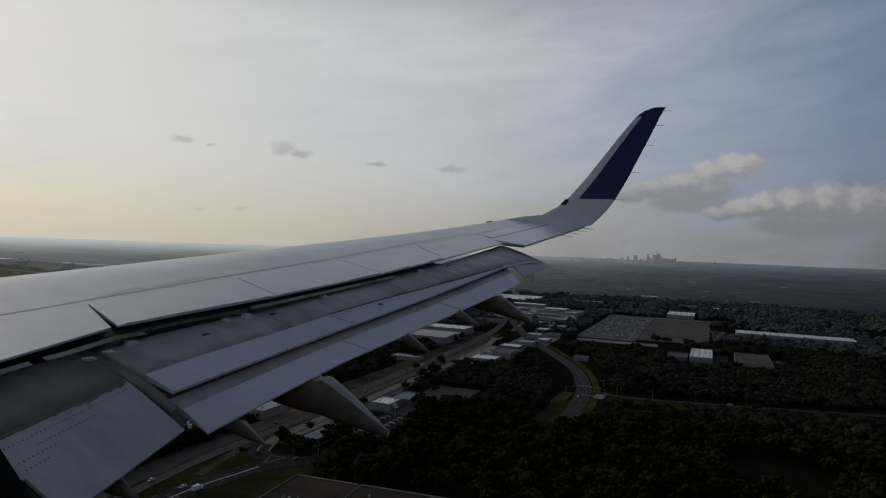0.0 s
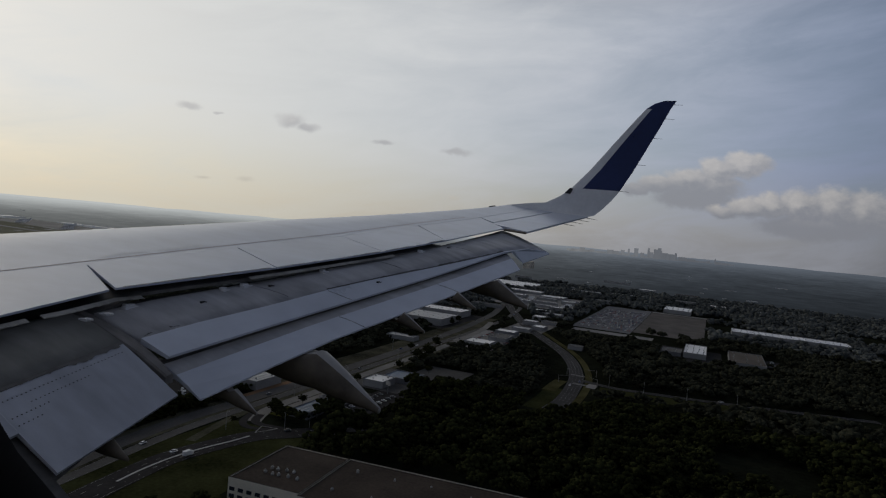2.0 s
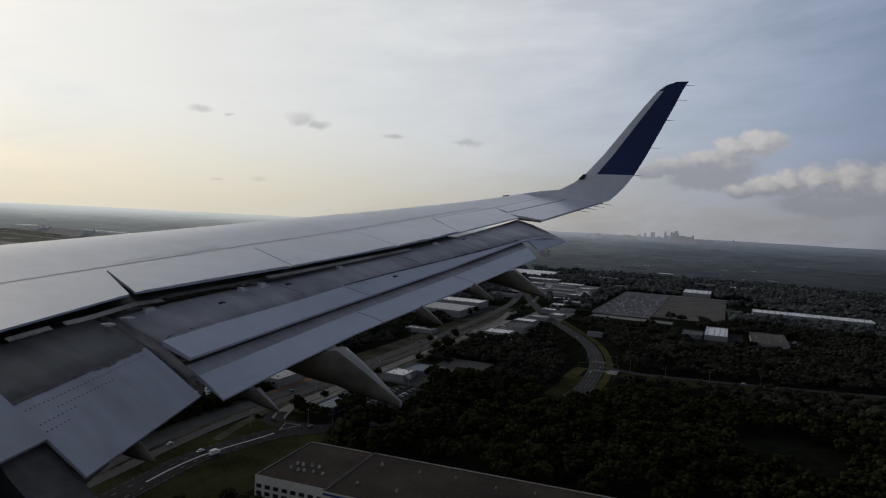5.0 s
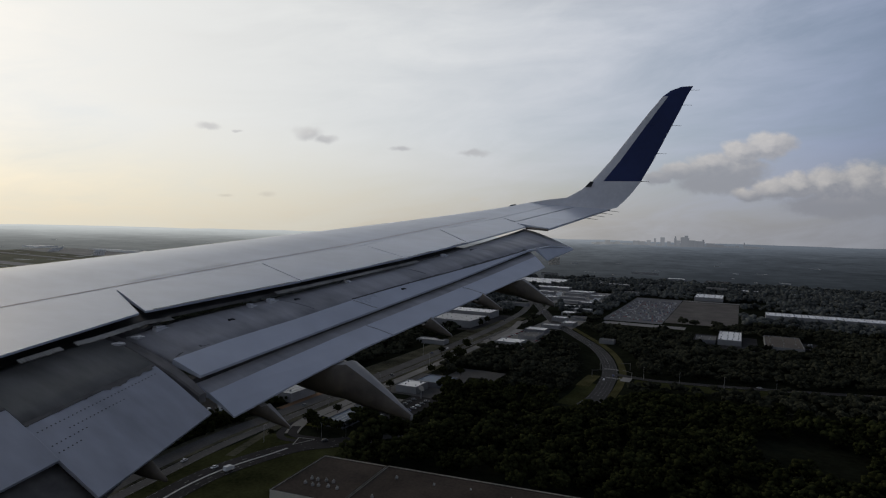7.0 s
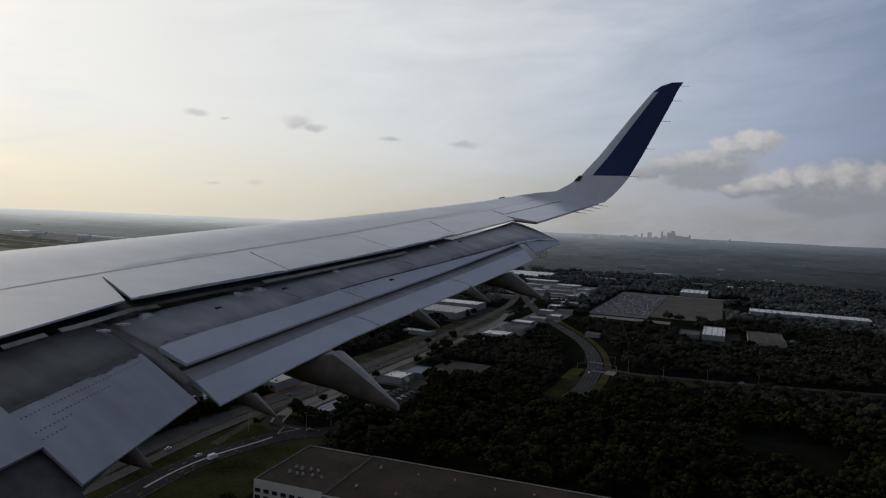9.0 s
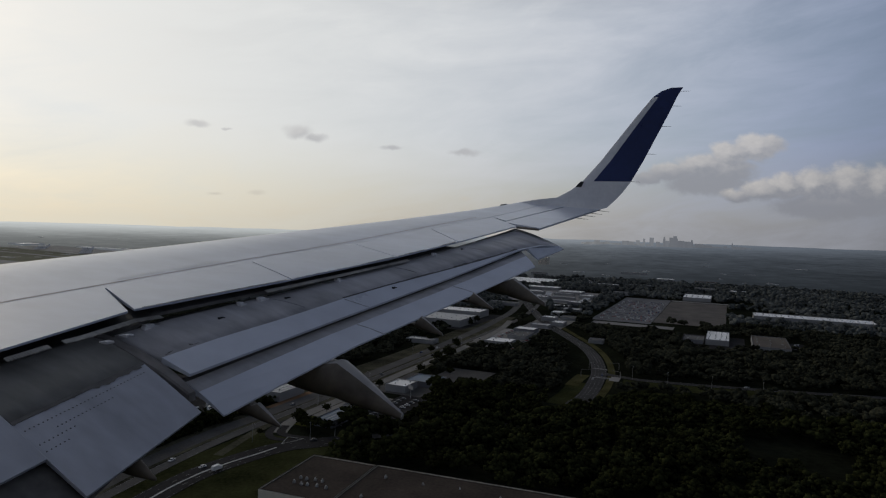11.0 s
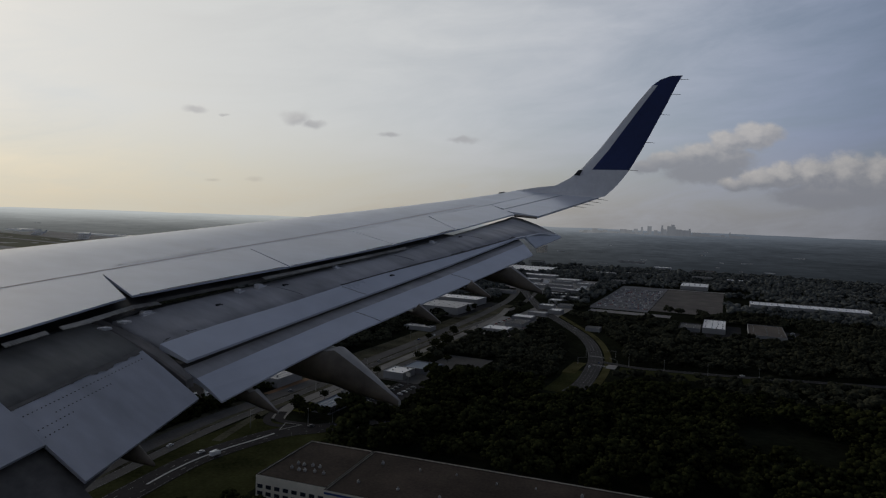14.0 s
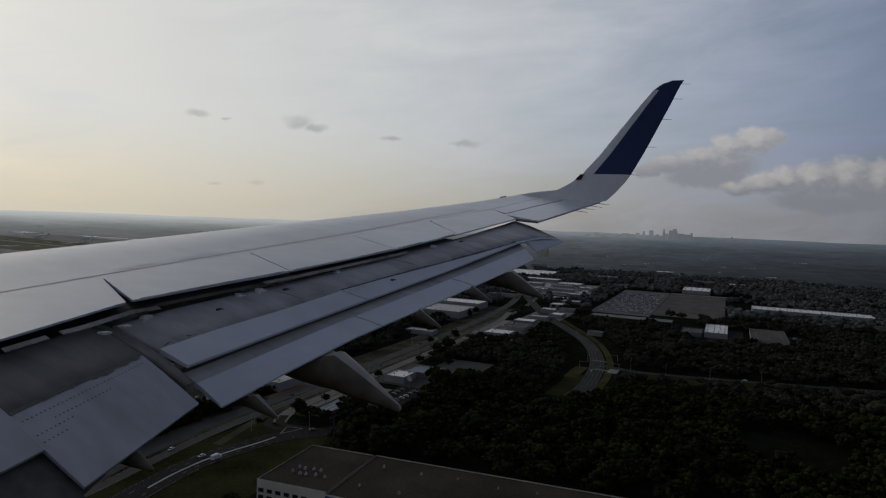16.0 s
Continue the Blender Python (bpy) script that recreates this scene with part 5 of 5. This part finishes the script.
for k in range(230):
    a = radians(AHEAD + (rf.uniform(-36, -6) if k > 110 else rf.uniform(-36, 36)))
    r = 1800 + 1500 * rf.random() ** 1.7
    x, y, h = r * math.sin(a), r * math.cos(a), rf.uniform(0.2, 0.9)
    w, d, z = rf.uniform(6, 22), rf.uniform(8, 46), land_z(r) + 1.2
    q = len(fv)
    for dx_, dy_ in ((-w, -d), (w, -d), (w, d), (-w, d)):
        fv += [(x + dx_ / 2, y + dy_ / 2, z - 6), (x + dx_ / 2, y + dy_ / 2, z + h)]
    for i in range(4):
        j = (i + 1) % 4
        ff.append((q + 2 * i, q + 2 * j, q + 2 * j + 1, q + 2 * i + 1))
    ff.append((q + 1, q + 3, q + 5, q + 7))
tagged(make("far_rooftops", fv, ff, FARROOF), "scattered pale roofs far across the hazy plain", "buildings", kind="stuff")

# city towers on the horizon
rc = random.Random(5)
def tower(u, r, wide, high, style):
    a = radians(AHEAD + u)
    x, y = FLOWN.x + r * math.sin(a), FLOWN.y + r * math.cos(a)
    base = land_z(r) - 16
    t = thing("city_tower", "hazy office tower on the horizon", "tower", pose(x, y, base, 0, 0, -AHEAD - u), "city skyline")
    h1 = high * (0.82 if style else 1.0)
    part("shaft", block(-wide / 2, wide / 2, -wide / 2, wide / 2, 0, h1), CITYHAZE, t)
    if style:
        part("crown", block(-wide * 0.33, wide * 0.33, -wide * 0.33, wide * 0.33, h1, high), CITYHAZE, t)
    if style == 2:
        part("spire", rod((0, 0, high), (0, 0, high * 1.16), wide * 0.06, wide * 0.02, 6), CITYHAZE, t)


TOWERS = [(12.55, 34, 24, 0), (13.4, 30, 16, 0), (14.9, 40, 26, 0), (15.3, 50, 22, 0), (15.9, 24, 28, 0), (16.4, 13, 40, 0), (17.0, 26, 46, 0), (17.5, 22, 26, 0), (18.0, 14, 56, 1), (18.2, 26, 32, 0), (18.55, 22, 52, 0), (18.85, 32, 62, 1), (19.3, 40, 36, 0), (19.8, 50, 34, 0), (20.15, 16, 42, 1), (20.7, 50, 20, 0), (21.3, 60, 14, 0), (23.2, 10, 30, 2)]
TOWERS += [(rc.uniform(11.5, 24.5), rc.uniform(20, 60), rc.uniform(4, 14), 0) for _ in range(40)]
for u, w, h, st in TOWERS:
    tower(u + 0.5, 4300 + rc.uniform(-60, 60), w, h * 1.1 + 16, st)

# ---- vehicles
def wheel(parent, x, y, r, w):
    t = part("tyre", rod((x, y - w / 2, r), (x, y + w / 2, r), r, r, 12), RUBBER, parent)
    part("rim", rod((x, y - w / 2 - 0.01, r), (x, y + w / 2 + 0.01, r), r * 0.55, r * 0.55, 8), GALV, t)


def build_trailer():
    t = thing("trailer", "white box trailer parked in a row", "trailer", pose(0, 0, 0), "parked trailers")
    part("box", block(-6.1, 6.1, -1.22, 1.22, 1.1, 3.85, 0.05), WHITE, t)
    part("rear_door", block(6.1, 6.16, -1.1, 1.1, 1.2, 3.75), GALV, t)
    part("chassis", block(-5.6, 5.9, -0.5, 0.5, 0.8, 1.099), CHASSIS, t)
    part("landing_leg", merge(rod((-3.8, -0.7, 0), (-3.8, -0.7, 1.1), 0.08), rod((-3.8, 0.7, 0), (-3.8, 0.7, 1.1), 0.08)), CHASSIS, t)
    for x in (4.0, 5.2):
        for y in (-1.05, 1.05):
            wheel(t, x, y, 0.5, 0.45)
    return t


def build_cab():
    t = thing("tractor_unit", "white tractor unit parked in the yard", "truck", pose(0, 0, 0), "parked tractor units")
    bm = block(-1.1, 0.7, -1.12, 1.12, 1.0, 3.2, 0.18)
    part("sleeper_cab", bm, WHITE, t)
    part("bonnet", block(-2.8, -1.1, -0.95, 0.95, 0.9, 2.0, 0.2), WHITE, t)
    part("windscreen", block(-1.16, -1.09, -0.95, 0.95, 2.05, 2.9), GLASS, t)
    part("fairing", block(-0.5, 0.7, -1.0, 1.0, 3.2, 3.65, 0.15), WHITE, t)
    part("frame_rail", block(0.9, 3.3, -0.5, 0.5, 0.75, 1.0), CHASSIS, t)
    part("fuel_tank", rod((-0.4, -1.1, 0.75), (0.9, -1.1, 0.75), 0.3, 0.3, 10), GALV, t)
    for x in (-2.2, 1.6, 2.7):
        for y in (-1.0, 1.0):
            wheel(t, x, y, 0.5, 0.42)
    return t


def build_car(paint, word):
    t = thing("car", word + " car standing on asphalt", "car", pose(0, 0, 0), "parked cars")
    bm = block(-2.25, 2.25, -0.88, 0.88, 0.35, 0.95, 0.15)
    part("body", bm, paint, t)
    cab = block(-1.3, 1.5, -0.78, 0.78, 0.9, 1.45, 0.1)
    for v in cab.verts:
        if v.co.z > 1.2:
            v.co.x *= 0.75
            v.co.y *= 0.88
    part("cabin", cab, GLASS, t)
    part("car_roof", block(-0.95, 1.1, -0.68, 0.68, 1.43, 1.49, 0.02), paint, t)
    for x in (-1.4, 1.4):
        for y in (-0.8, 0.8):
            wheel(t, x, y, 0.33, 0.22)
    return t


trailer, cab = build_trailer(), build_cab()
cars = [build_car(WHITE, "white"), build_car(GREYCAR, "dark grey"), build_car(RED, "red"), build_car(BLUE, "dark blue")]
used = set()


def park(ob, x, y, turn, lift=0.15):
    m = pose(x, y, land_z(math.hypot(x, y)) + lift, 0, 0, turn)
    if ob not in used:
        used.add(ob)
        ob.matrix_basis = m
        return ob
    return copy_thing(ob, m)


rv_ = random.Random(3)
for x in (252, 257, 261, 266, 271):                     # along the hedge
    park(trailer, x, 168 + rv_.uniform(-0.5, 0.5), 90)
for x in (220, 205):
    park(trailer, x, 167 + rv_.uniform(-0.6, 0.6), 90)
for x in (215, 219, 227, 231, 247, 251, 255, 268, 272, 283):        # at the docks
    park(trailer, x, 144.9, -90)
for x in (244, 252, 256, 270, 275):
    park(trailer, x, 85.1, 90)
for x in (227, 219, 256, 274, 243):
    park(cab, x, 76.5 if x > 226 else 155, 90 if x > 226 else -90)
for k in range(9):
    park(cab, 291 + k * 7.4 + rv_.uniform(-1, 1), 87.5 + k * 0.3 + rv_.uniform(-0.8, 0.8), 75 + rv_.uniform(-8, 8))
for x, y in ((353, 84), (349, 84), (372, 73), (361, 72), (350, 71), (343, 70), (377, 65), (335, 61), (366, 66)):
    park(cab, x, y, rv_.uniform(60, 110))
for x, y in ((298, 67), (287, 59)):
    park(cab, x, y, 100)
for x in (262, 254, 245):
    park(trailer, x, 61, 92)
for k in range(6):
    park(trailer, 306 + k * 4.4, 160, -90)
for row in range(3):                                    # trailer yard
    for k in range(11):
        if rv_.random() < 0.85:
            park(trailer, 369 + k * 5.6, 149 + row * 19.5, 90, 0.2)
for k in range(26):                                     # vehicles beside the wooded strip
    park(cars[rv_.choice([0, 0, 1, 0, 3])], 452 + rv_.uniform(-3, 3), 104 + k * 1.0 * 2.9, 0 + rv_.uniform(-4, 4))
clear(446, 458, 100, 182, 1)
for row in range(14):                                   # big car park
    for k in range(26):
        if rv_.random() < 0.78 and (row < 12):
            park(cars[rv_.choice([0, 0, 0, 1, 1, 2, 3])], 1090 + row * 27 + rv_.uniform(-1, 1), -164 + k * 3.25, rv_.choice([0, 180]), 0.2)
for k in range(14):                                     # trailers in the works yard
    park(trailer, 1284 + (k % 7) * 24, (-6, 84)[k // 7] + rv_.uniform(-6, 6), 90 + rv_.uniform(-6, 6), 0.22)
for k in range(18):
    park(cars[rv_.choice([0, 1, 1, 3])], 408 + (k % 9) * 7.5, -41 - (k // 9) * 11 + rv_.uniform(-0.5, 0.5), 90 + rv_.uniform(-5, 5), 0.17)
for k in range(30):
    park(cars[rv_.choice([0, 1, 1, 2])], 733 + (k % 15) * 10.5 + rv_.uniform(-1, 1), -6.5 - (k // 15) * 40, 90, 0.16)
for k, (path, off) in enumerate(((left_path, 2.5), (left_path, -2.5), (rail_path, 1.6), (bend_path, 3.6), (bend_path, -3.6), (entry_path, 4.5), (side_path, 2.0), (right_path, 2.0))):
    for i in range(10 + 3 * k, len(path) - 1, 23):
        d = (path[i + 1] - path[i]).normalized()
        q = path[i] + Vector((-d.y, d.x, 0)) * off
        park(cars[(0, 1, 3, 1, 0, 1)[(i + k) % 6]], q.x, q.y, math.degrees(math.atan2(d.y, d.x)), 0.27)
van = thing("delivery_truck", "small white box truck on the bend", "truck", pose(281, -21, G + 0.27, 0, 0, 175))
part("cargo_box", block(-1.2, 3.2, -1.15, 1.15, 0.9, 3.3, 0.05), WHITE, van)
part("driver_cab", block(-3.0, -1.21, -1.05, 1.05, 0.6, 2.4, 0.2), WHITE, van)
for k in range(12):      # trailers and tractors at the tan warehouse's docks
    x, y = tilted(52 + k * 11 + rv_.uniform(-1.5, 1.5), -35)
    park(trailer if k % 4 else cab, x, y, 184.4 if k % 4 else 4.4)
for k, i in enumerate(range(6, len(high_path) - 2, 5)):      # traffic on the highway
    d = (high_path[i + 1] - high_path[i]).normalized()
    for off, what in ((-8.5, (trailer, cars[0], cars[1])[k % 3]), (8.0, (cars[1], cars[0], trailer)[k % 3])):
        q = high_path[i] + Vector((-d.y, d.x, 0)) * off
        park(what, q.x, q.y, math.degrees(math.atan2(d.y, d.x)), 0.27)
for k in range(7):
    park(cars[(0, 1, 0, 3)[k % 4]], 936 + k * 6.5, -362 + rv_.uniform(-3, 3), 90, 0.14)
for x in (-2.2, 2.0):
    for y in (-0.95, 0.95):
        wheel(van, x, y, 0.42, 0.3)

for a, b in (((334, -24), (347, -19)), ((347, -19), (349, -30)), ((349, -30), (334, -24))):
    tagged(ribbon("lane_edge_line", [a, b], 0.5, PAINT, "", "road marking", 0.30, keep=False)[0], "white painted edge of a traffic triangle", "road marking")
# ---- street lamps and masts
def street_lamp(x, y, high, turn):
    t = thing("street_lamp", "tall galvanised street lamp beside the road", "street lamp", pose(x, y, land_z(math.hypot(x, y)), 0, 0, turn), "street lamps")
    part("pole", rod((0, 0, 0), (0, 0, high), 0.16, 0.09, 8), GALV, t)
    part("arm", rod((0, 0, high - 0.2), (2.2, 0, high + 0.3), 0.07, 0.05, 6), GALV, t)
    part("lamp_head", block(2.0, 2.9, -0.18, 0.18, high + 0.2, high + 0.38, 0.04), GALV, t)


for x, y, h, tr in ((259, 14, 12, 250), (328, -6, 12, 250), (352, -33, 11, 200), (364, -44, 11, 200), (641, -229, 11, 0), (645, -267, 11, 0), (655, -310, 11, 0), (648, -196, 11, 0), (384, -36, 9, 0), (420, 8, 10, 90), (500, 9, 10, 90), (600, 9, 10, 90), (720, 11, 10, 90), (640, 36, 12, 0), (760, 60, 14, 0), (540, 120, 12, 0)):
    street_lamp(x, y, h, tr)
def traffic_signal(x, y, turn):
    t = thing("traffic_signal", "pale traffic signal on a long mast arm", "traffic light", pose(x, y, G + 0.2, 0, 0, turn), "signals at the junction")
    part("pole", rod((0, 0, 0), (0, 0, 7), 0.22, 0.16, 8), PALEPAVE, t)
    part("arm", rod((0, 0, 6.4), (10, 0, 6.9), 0.13, 0.09, 8), PALEPAVE, t)
    for u in (6.0, 9.4):
        part("signal_head", block(u - 0.2, u + 0.2, -0.2, 0.2, 5.7, 6.8, 0.05), CHASSIS, t)


for x, y, tr in ((632, -150, -60), (640, -186, 60), (672, -150, -110), (684, -178, 120)):
    traffic_signal(x, y, tr)
sign = thing("billboard", "pale roadside billboard on a single post", "billboard", pose(475, -44, G, 0, 0, 60))
part("post", rod((0, 0, 0), (0, 0, 7), 0.3, 0.3, 10), GALV, sign)
part("board", block(-3.5, 3.5, -0.2, 0.2, 7, 10.5, 0.03), WALL_PALE, sign)
fence = thing("chain_fence", "low pale rail along the yard edge", "fence")
for x in range(282, 360, 6):
    part("post", rod((x, 63 + (x - 282) * 0.03, G), (x, 63 + (x - 282) * 0.03, G + 1.6), 0.06, 0.06, 6), GALV, fence)
part("rail", rod((280, 63, G + 1.5), (360, 65.4, G + 1.5), 0.05, 0.05, 6), GALV, fence)

# parked airliners at the far airport, seen as small pale shapes
def airliner(x, y, turn, s=1.0):
    t = thing("parked_airliner", "white airliner parked on the far apron", "airplane", pose(x, y, land_z(math.hypot(x, y)) + 2.0, 0, 0, turn), "parked airliners")
    part("hull", rod((-18 * s, 0, 3.2), (16 * s, 0, 3.2), 1.9, 1.9, 12), WHITE, t)
    part("nose", rod((16 * s, 0, 3.2), (20 * s, 0, 3.0), 1.9, 0.4, 12), WHITE, t)
    part("tail_cone", rod((-18 * s, 0, 3.2), (-24 * s, 0, 4.2), 1.9, 0.3, 12), WHITE, t)
    part("main_wing", merge(block(-4, 3, 1, 16, 2.4, 2.8), block(-4, 3, -16, -1, 2.4, 2.8)), GALV, t)
    part("fin", block(-23 * s, -18.5 * s, -0.2, 0.2, 4.5, 11), WHITE, t)
    part("gear", merge(rod((-1, 2, -0.1), (-1, 2, 2.6), 0.4), rod((-1, -2, -0.1), (-1, -2, 2.6), 0.4), rod((13, 0, -0.1), (13, 0, 2), 0.3)), CHASSIS, t)


for k in range(11):
    airliner(1480 + (k % 4) * 46, 1430 + k * 56, 160 + 10 * (k % 3))
warehouse(1670, 1710, 1450, 1950, 7, ROOF_WHITE, WHITE, "long pale airport terminal", "terminal_building", seed=50)
warehouse(1560, 1640, 2080, 2170, 7, ROOF_WHITE, WHITE, "white airport hangar beside the apron", "hangar", seed=51)

# ================================================================ TREES
ICO = bmesh.new()
bmesh.ops.create_icosphere(ICO, subdivisions=1, radius=1.0)
ICO_V = np.array([v.co[:] for v in ICO.verts])
ICO_F = np.array([[v.index for v in f.verts] for f in ICO.faces])
ICO.free()


def clumps(name, centres, radii, mats, rng, squash=0.8, jag=0.28, parent=None):
    """Many small ragged leaf clumps in one mesh."""
    n = len(centres)
    v = ICO_V[None] * radii[:, None, None] * np.array([1, 1, squash])
    v = v * (1 + rng.uniform(-jag, jag, (n, len(ICO_V), 1)))
    a = rng.uniform(0, 6.283, n)
    c, s = np.cos(a)[:, None], np.sin(a)[:, None]
    x, y = v[..., 0] * c - v[..., 1] * s, v[..., 0] * s + v[..., 1] * c
    v = np.stack([x, y, v[..., 2]], -1) + centres[:, None]
    f = (ICO_F[None] + (np.arange(n) * len(ICO_V))[:, None, None]).reshape(-1, 3)
    me = bpy.data.meshes.new(name)
    me.vertices.add(n * len(ICO_V))
    me.vertices.foreach_set("co", v.reshape(-1))
    me.loops.add(f.size)
    me.loops.foreach_set("vertex_index", f.reshape(-1))
    me.polygons.add(len(f))
    me.polygons.foreach_set("loop_start", np.arange(0, f.size, 3))
    me.materials.append(mats)
    me.update(calc_edges=True)
    ob = new(name, me)
    if parent:
        ob.parent = parent
    return ob


def free_of(xy, room=0.0):
    ok = np.ones(len(xy), bool)
    for x0, x1, y0, y1 in CLEAR:
        ok &= ~((xy[:, 0] > x0 - room) & (xy[:, 0] < x1 + room) & (xy[:, 1] > y0 - room) & (xy[:, 1] < y1 + room))
    for path, half in ROADS:
        for k in range(0, len(path) - 1, 2):
            a, b = path[k], path[min(k + 2, len(path) - 1)]
            d = b - a
            t = np.clip(((xy - a) @ d) / max(d @ d, 1e-6), 0, 1)
            ok &= np.hypot(*(xy - a - t[:, None] * d).T) > half + room
    return ok


def forest(name, label, r0, r1, step, per, crown, seed, spread=40, south=62, flat=1.0, leaf=LEAF):
    rng = np.random.default_rng(seed)
    gx, gy = np.meshgrid(np.arange(-300, r1, step), np.arange(FLOWN.y - r1, FLOWN.y + r1, step))
    xy = np.stack([gx.ravel(), gy.ravel()], 1) + rng.uniform(-0.45, 0.45, (gx.size, 2)) * step
    r = np.hypot(xy[:, 0], xy[:, 1] - FLOWN.y)
    u = np.degrees(np.arctan2(xy[:, 0], xy[:, 1] - FLOWN.y)) - AHEAD
    xy = xy[(r >= r0) & (r < r1) & (u > -spread) & (u < south)]
    xy = xy[free_of(xy, crown * 0.3)]
    open_ground = np.array([noise.noise(Vector((p[0] * 0.008, p[1] * 0.008, seed))) for p in xy])
    xy = xy[open_ground > -0.42]
    n = len(xy)
    size = crown * rng.uniform(0.6, 1.25, n) * np.array([1 + 0.45 * noise.noise(Vector((p[0] * 0.02, p[1] * 0.02, seed + 4))) for p in xy])
    tall = (size * rng.uniform(1.5, 2.3, n) + 3) * flat
    base = np.array([land_z(math.hypot(*p)) for p in xy])
    off = rng.normal(0, 1, (n, per, 3))
    off /= np.linalg.norm(off, axis=2, keepdims=True)
    off *= rng.uniform(0.35, 0.95, (n, per, 1))
    off[..., 2] = off[..., 2] * 0.75
    c = np.empty((n, per, 3))
    c[..., :2] = xy[:, None] + off[..., :2] * size[:, None, None] * 0.85
    c[..., 2] = base[:, None] + tall[:, None] - size[:, None] * 0.8 * flat + off[..., 2] * size[:, None] * flat
    rad = size[:, None] * rng.uniform(0.22, 0.46, (n, per)) * (10 / per) ** 0.38
    return tagged(clumps(name, c.reshape(-1, 3), rad.reshape(-1), leaf, rng), label, "forest", kind="stuff")


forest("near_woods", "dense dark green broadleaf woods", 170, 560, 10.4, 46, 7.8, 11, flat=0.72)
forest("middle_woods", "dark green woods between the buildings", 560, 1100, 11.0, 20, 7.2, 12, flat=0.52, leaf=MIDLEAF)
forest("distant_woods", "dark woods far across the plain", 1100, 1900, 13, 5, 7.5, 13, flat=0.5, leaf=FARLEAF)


def tree(x, y, high, seed):
    """A single broadleaf tree: tapered trunk, limbs and a ragged crown of leaf clumps."""
    rng = np.random.default_rng(seed)
    t = thing("tree", "dark green broadleaf tree with a ragged crown", "tree", pose(x, y, land_z(math.hypot(x, y)), 0, 0, seed * 37 % 360), "single trees")
    part("trunk", rod((0, 0, -0.1), (0.1, 0.05, high * 0.6), high * 0.028, high * 0.012, 8), BARK, t)
    tips = []
    for k in range(6):
        a = k * 1.05 + rng.uniform(-0.3, 0.3)
        tip = (math.cos(a) * high * 0.26, math.sin(a) * high * 0.26, high * rng.uniform(0.55, 0.8))
        tips.append(tip)
        part("limb", rod((0.03, 0.02, high * rng.uniform(0.28, 0.45)), tip, high * 0.011, high * 0.004, 5), BARK, t)
    c = []
    for tip in tips + [(0, 0, high * 0.85), (0, 0, high * 0.62)]:
        for _ in range(38):
            c.append(np.array(tip) * np.array([0.85, 0.85, 1]) + rng.normal(0, 1, 3) * high * np.array([0.12, 0.12, 0.09]))
    c = np.array(c)
    clumps("crown", c, rng.uniform(0.035, 0.08, len(c)) * high, LEAF, rng, jag=0.35, parent=t)


for k, (x, y, h) in enumerate(((373, -9, 11), (369, -14, 10), (366, -20, 9), (405, -10, 7), (436, -10, 7), (462, -12, 8), (488, -8, 8), (232, 248, 9), (405, 178, 9), (380, 135, 8), (196, 184, 9), (189, 176, 10), (182, 186, 11), (176, 174, 9), (340, -2, 5), (560, -12, 9), (600, -16, 9), (720, -14, 9), (735, 70, 9), (745, 195, 9), (742, 246, 10), (790, 200, 9))):
    tree(x, y, h, k + 1)
for k, (x, y, h) in enumerate(((709, 14, 10), (700, 8, 8), (653, 20, 9), (640, -6, 13), (628, -14, 14), (612, -6, 12), (603, -18, 11), (720, 52, 9), (738, 50, 11), (752, 55, 10), (886, 66, 10), (870, 58, 9), (905, 62, 11), (560, -24, 9), (566, -40, 8))):
    tree(x, y, h, k + 60)
# the wooded strip between the truck yard and the wide road
rng = np.random.default_rng(31)
c, rad = [], []
for k in range(225):
    x, y, h = rng.uniform(205, 402), rng.uniform(35.5, 50.5), rng.uniform(5, 10)
    if k > 180:      # hedge before the white shed
        x, y, h = rng.uniform(404, 409.5), rng.uniform(42, 98), rng.uniform(3.0, 5.0)
    elif x > 395 and y < 40:
        continue
    for _ in range(12):
        c.append((x + rng.normal(0, 1.4), y + rng.normal(0, 1.2), G + h * rng.uniform(0.2, 1.0)))
        rad.append(rng.uniform(0.7, 1.6))
tagged(clumps("wooded_strip", np.array(c), np.array(rad), LEAF, rng), "dense dark strip of woods beside the yard", "woods", kind="stuff")
# the belt of trees between the truck yard and the white warehouse
rng = np.random.default_rng(21)
n = 95
bx = np.linspace(168, 408, n) + rng.uniform(-1.5, 1.5, n)
by = 178.5 + (bx - 200) * 0.065 + rng.uniform(-2.2, 2.2, n)
hb = rng.uniform(5, 9.5, n)
c, rad = [], []
for x, y, h in zip(bx, by, hb):
    for _ in range(12):
        c.append((x + rng.normal(0, 1.3), y + rng.normal(0, 1.3), G + h * rng.uniform(0.25, 1.0)))
        rad.append(rng.uniform(0.7, 1.5))
tagged(clumps("tree_belt", np.array(c), np.array(rad), LEAF, rng), "narrow belt of dark green trees beside the yard", "hedge", kind="stuff")
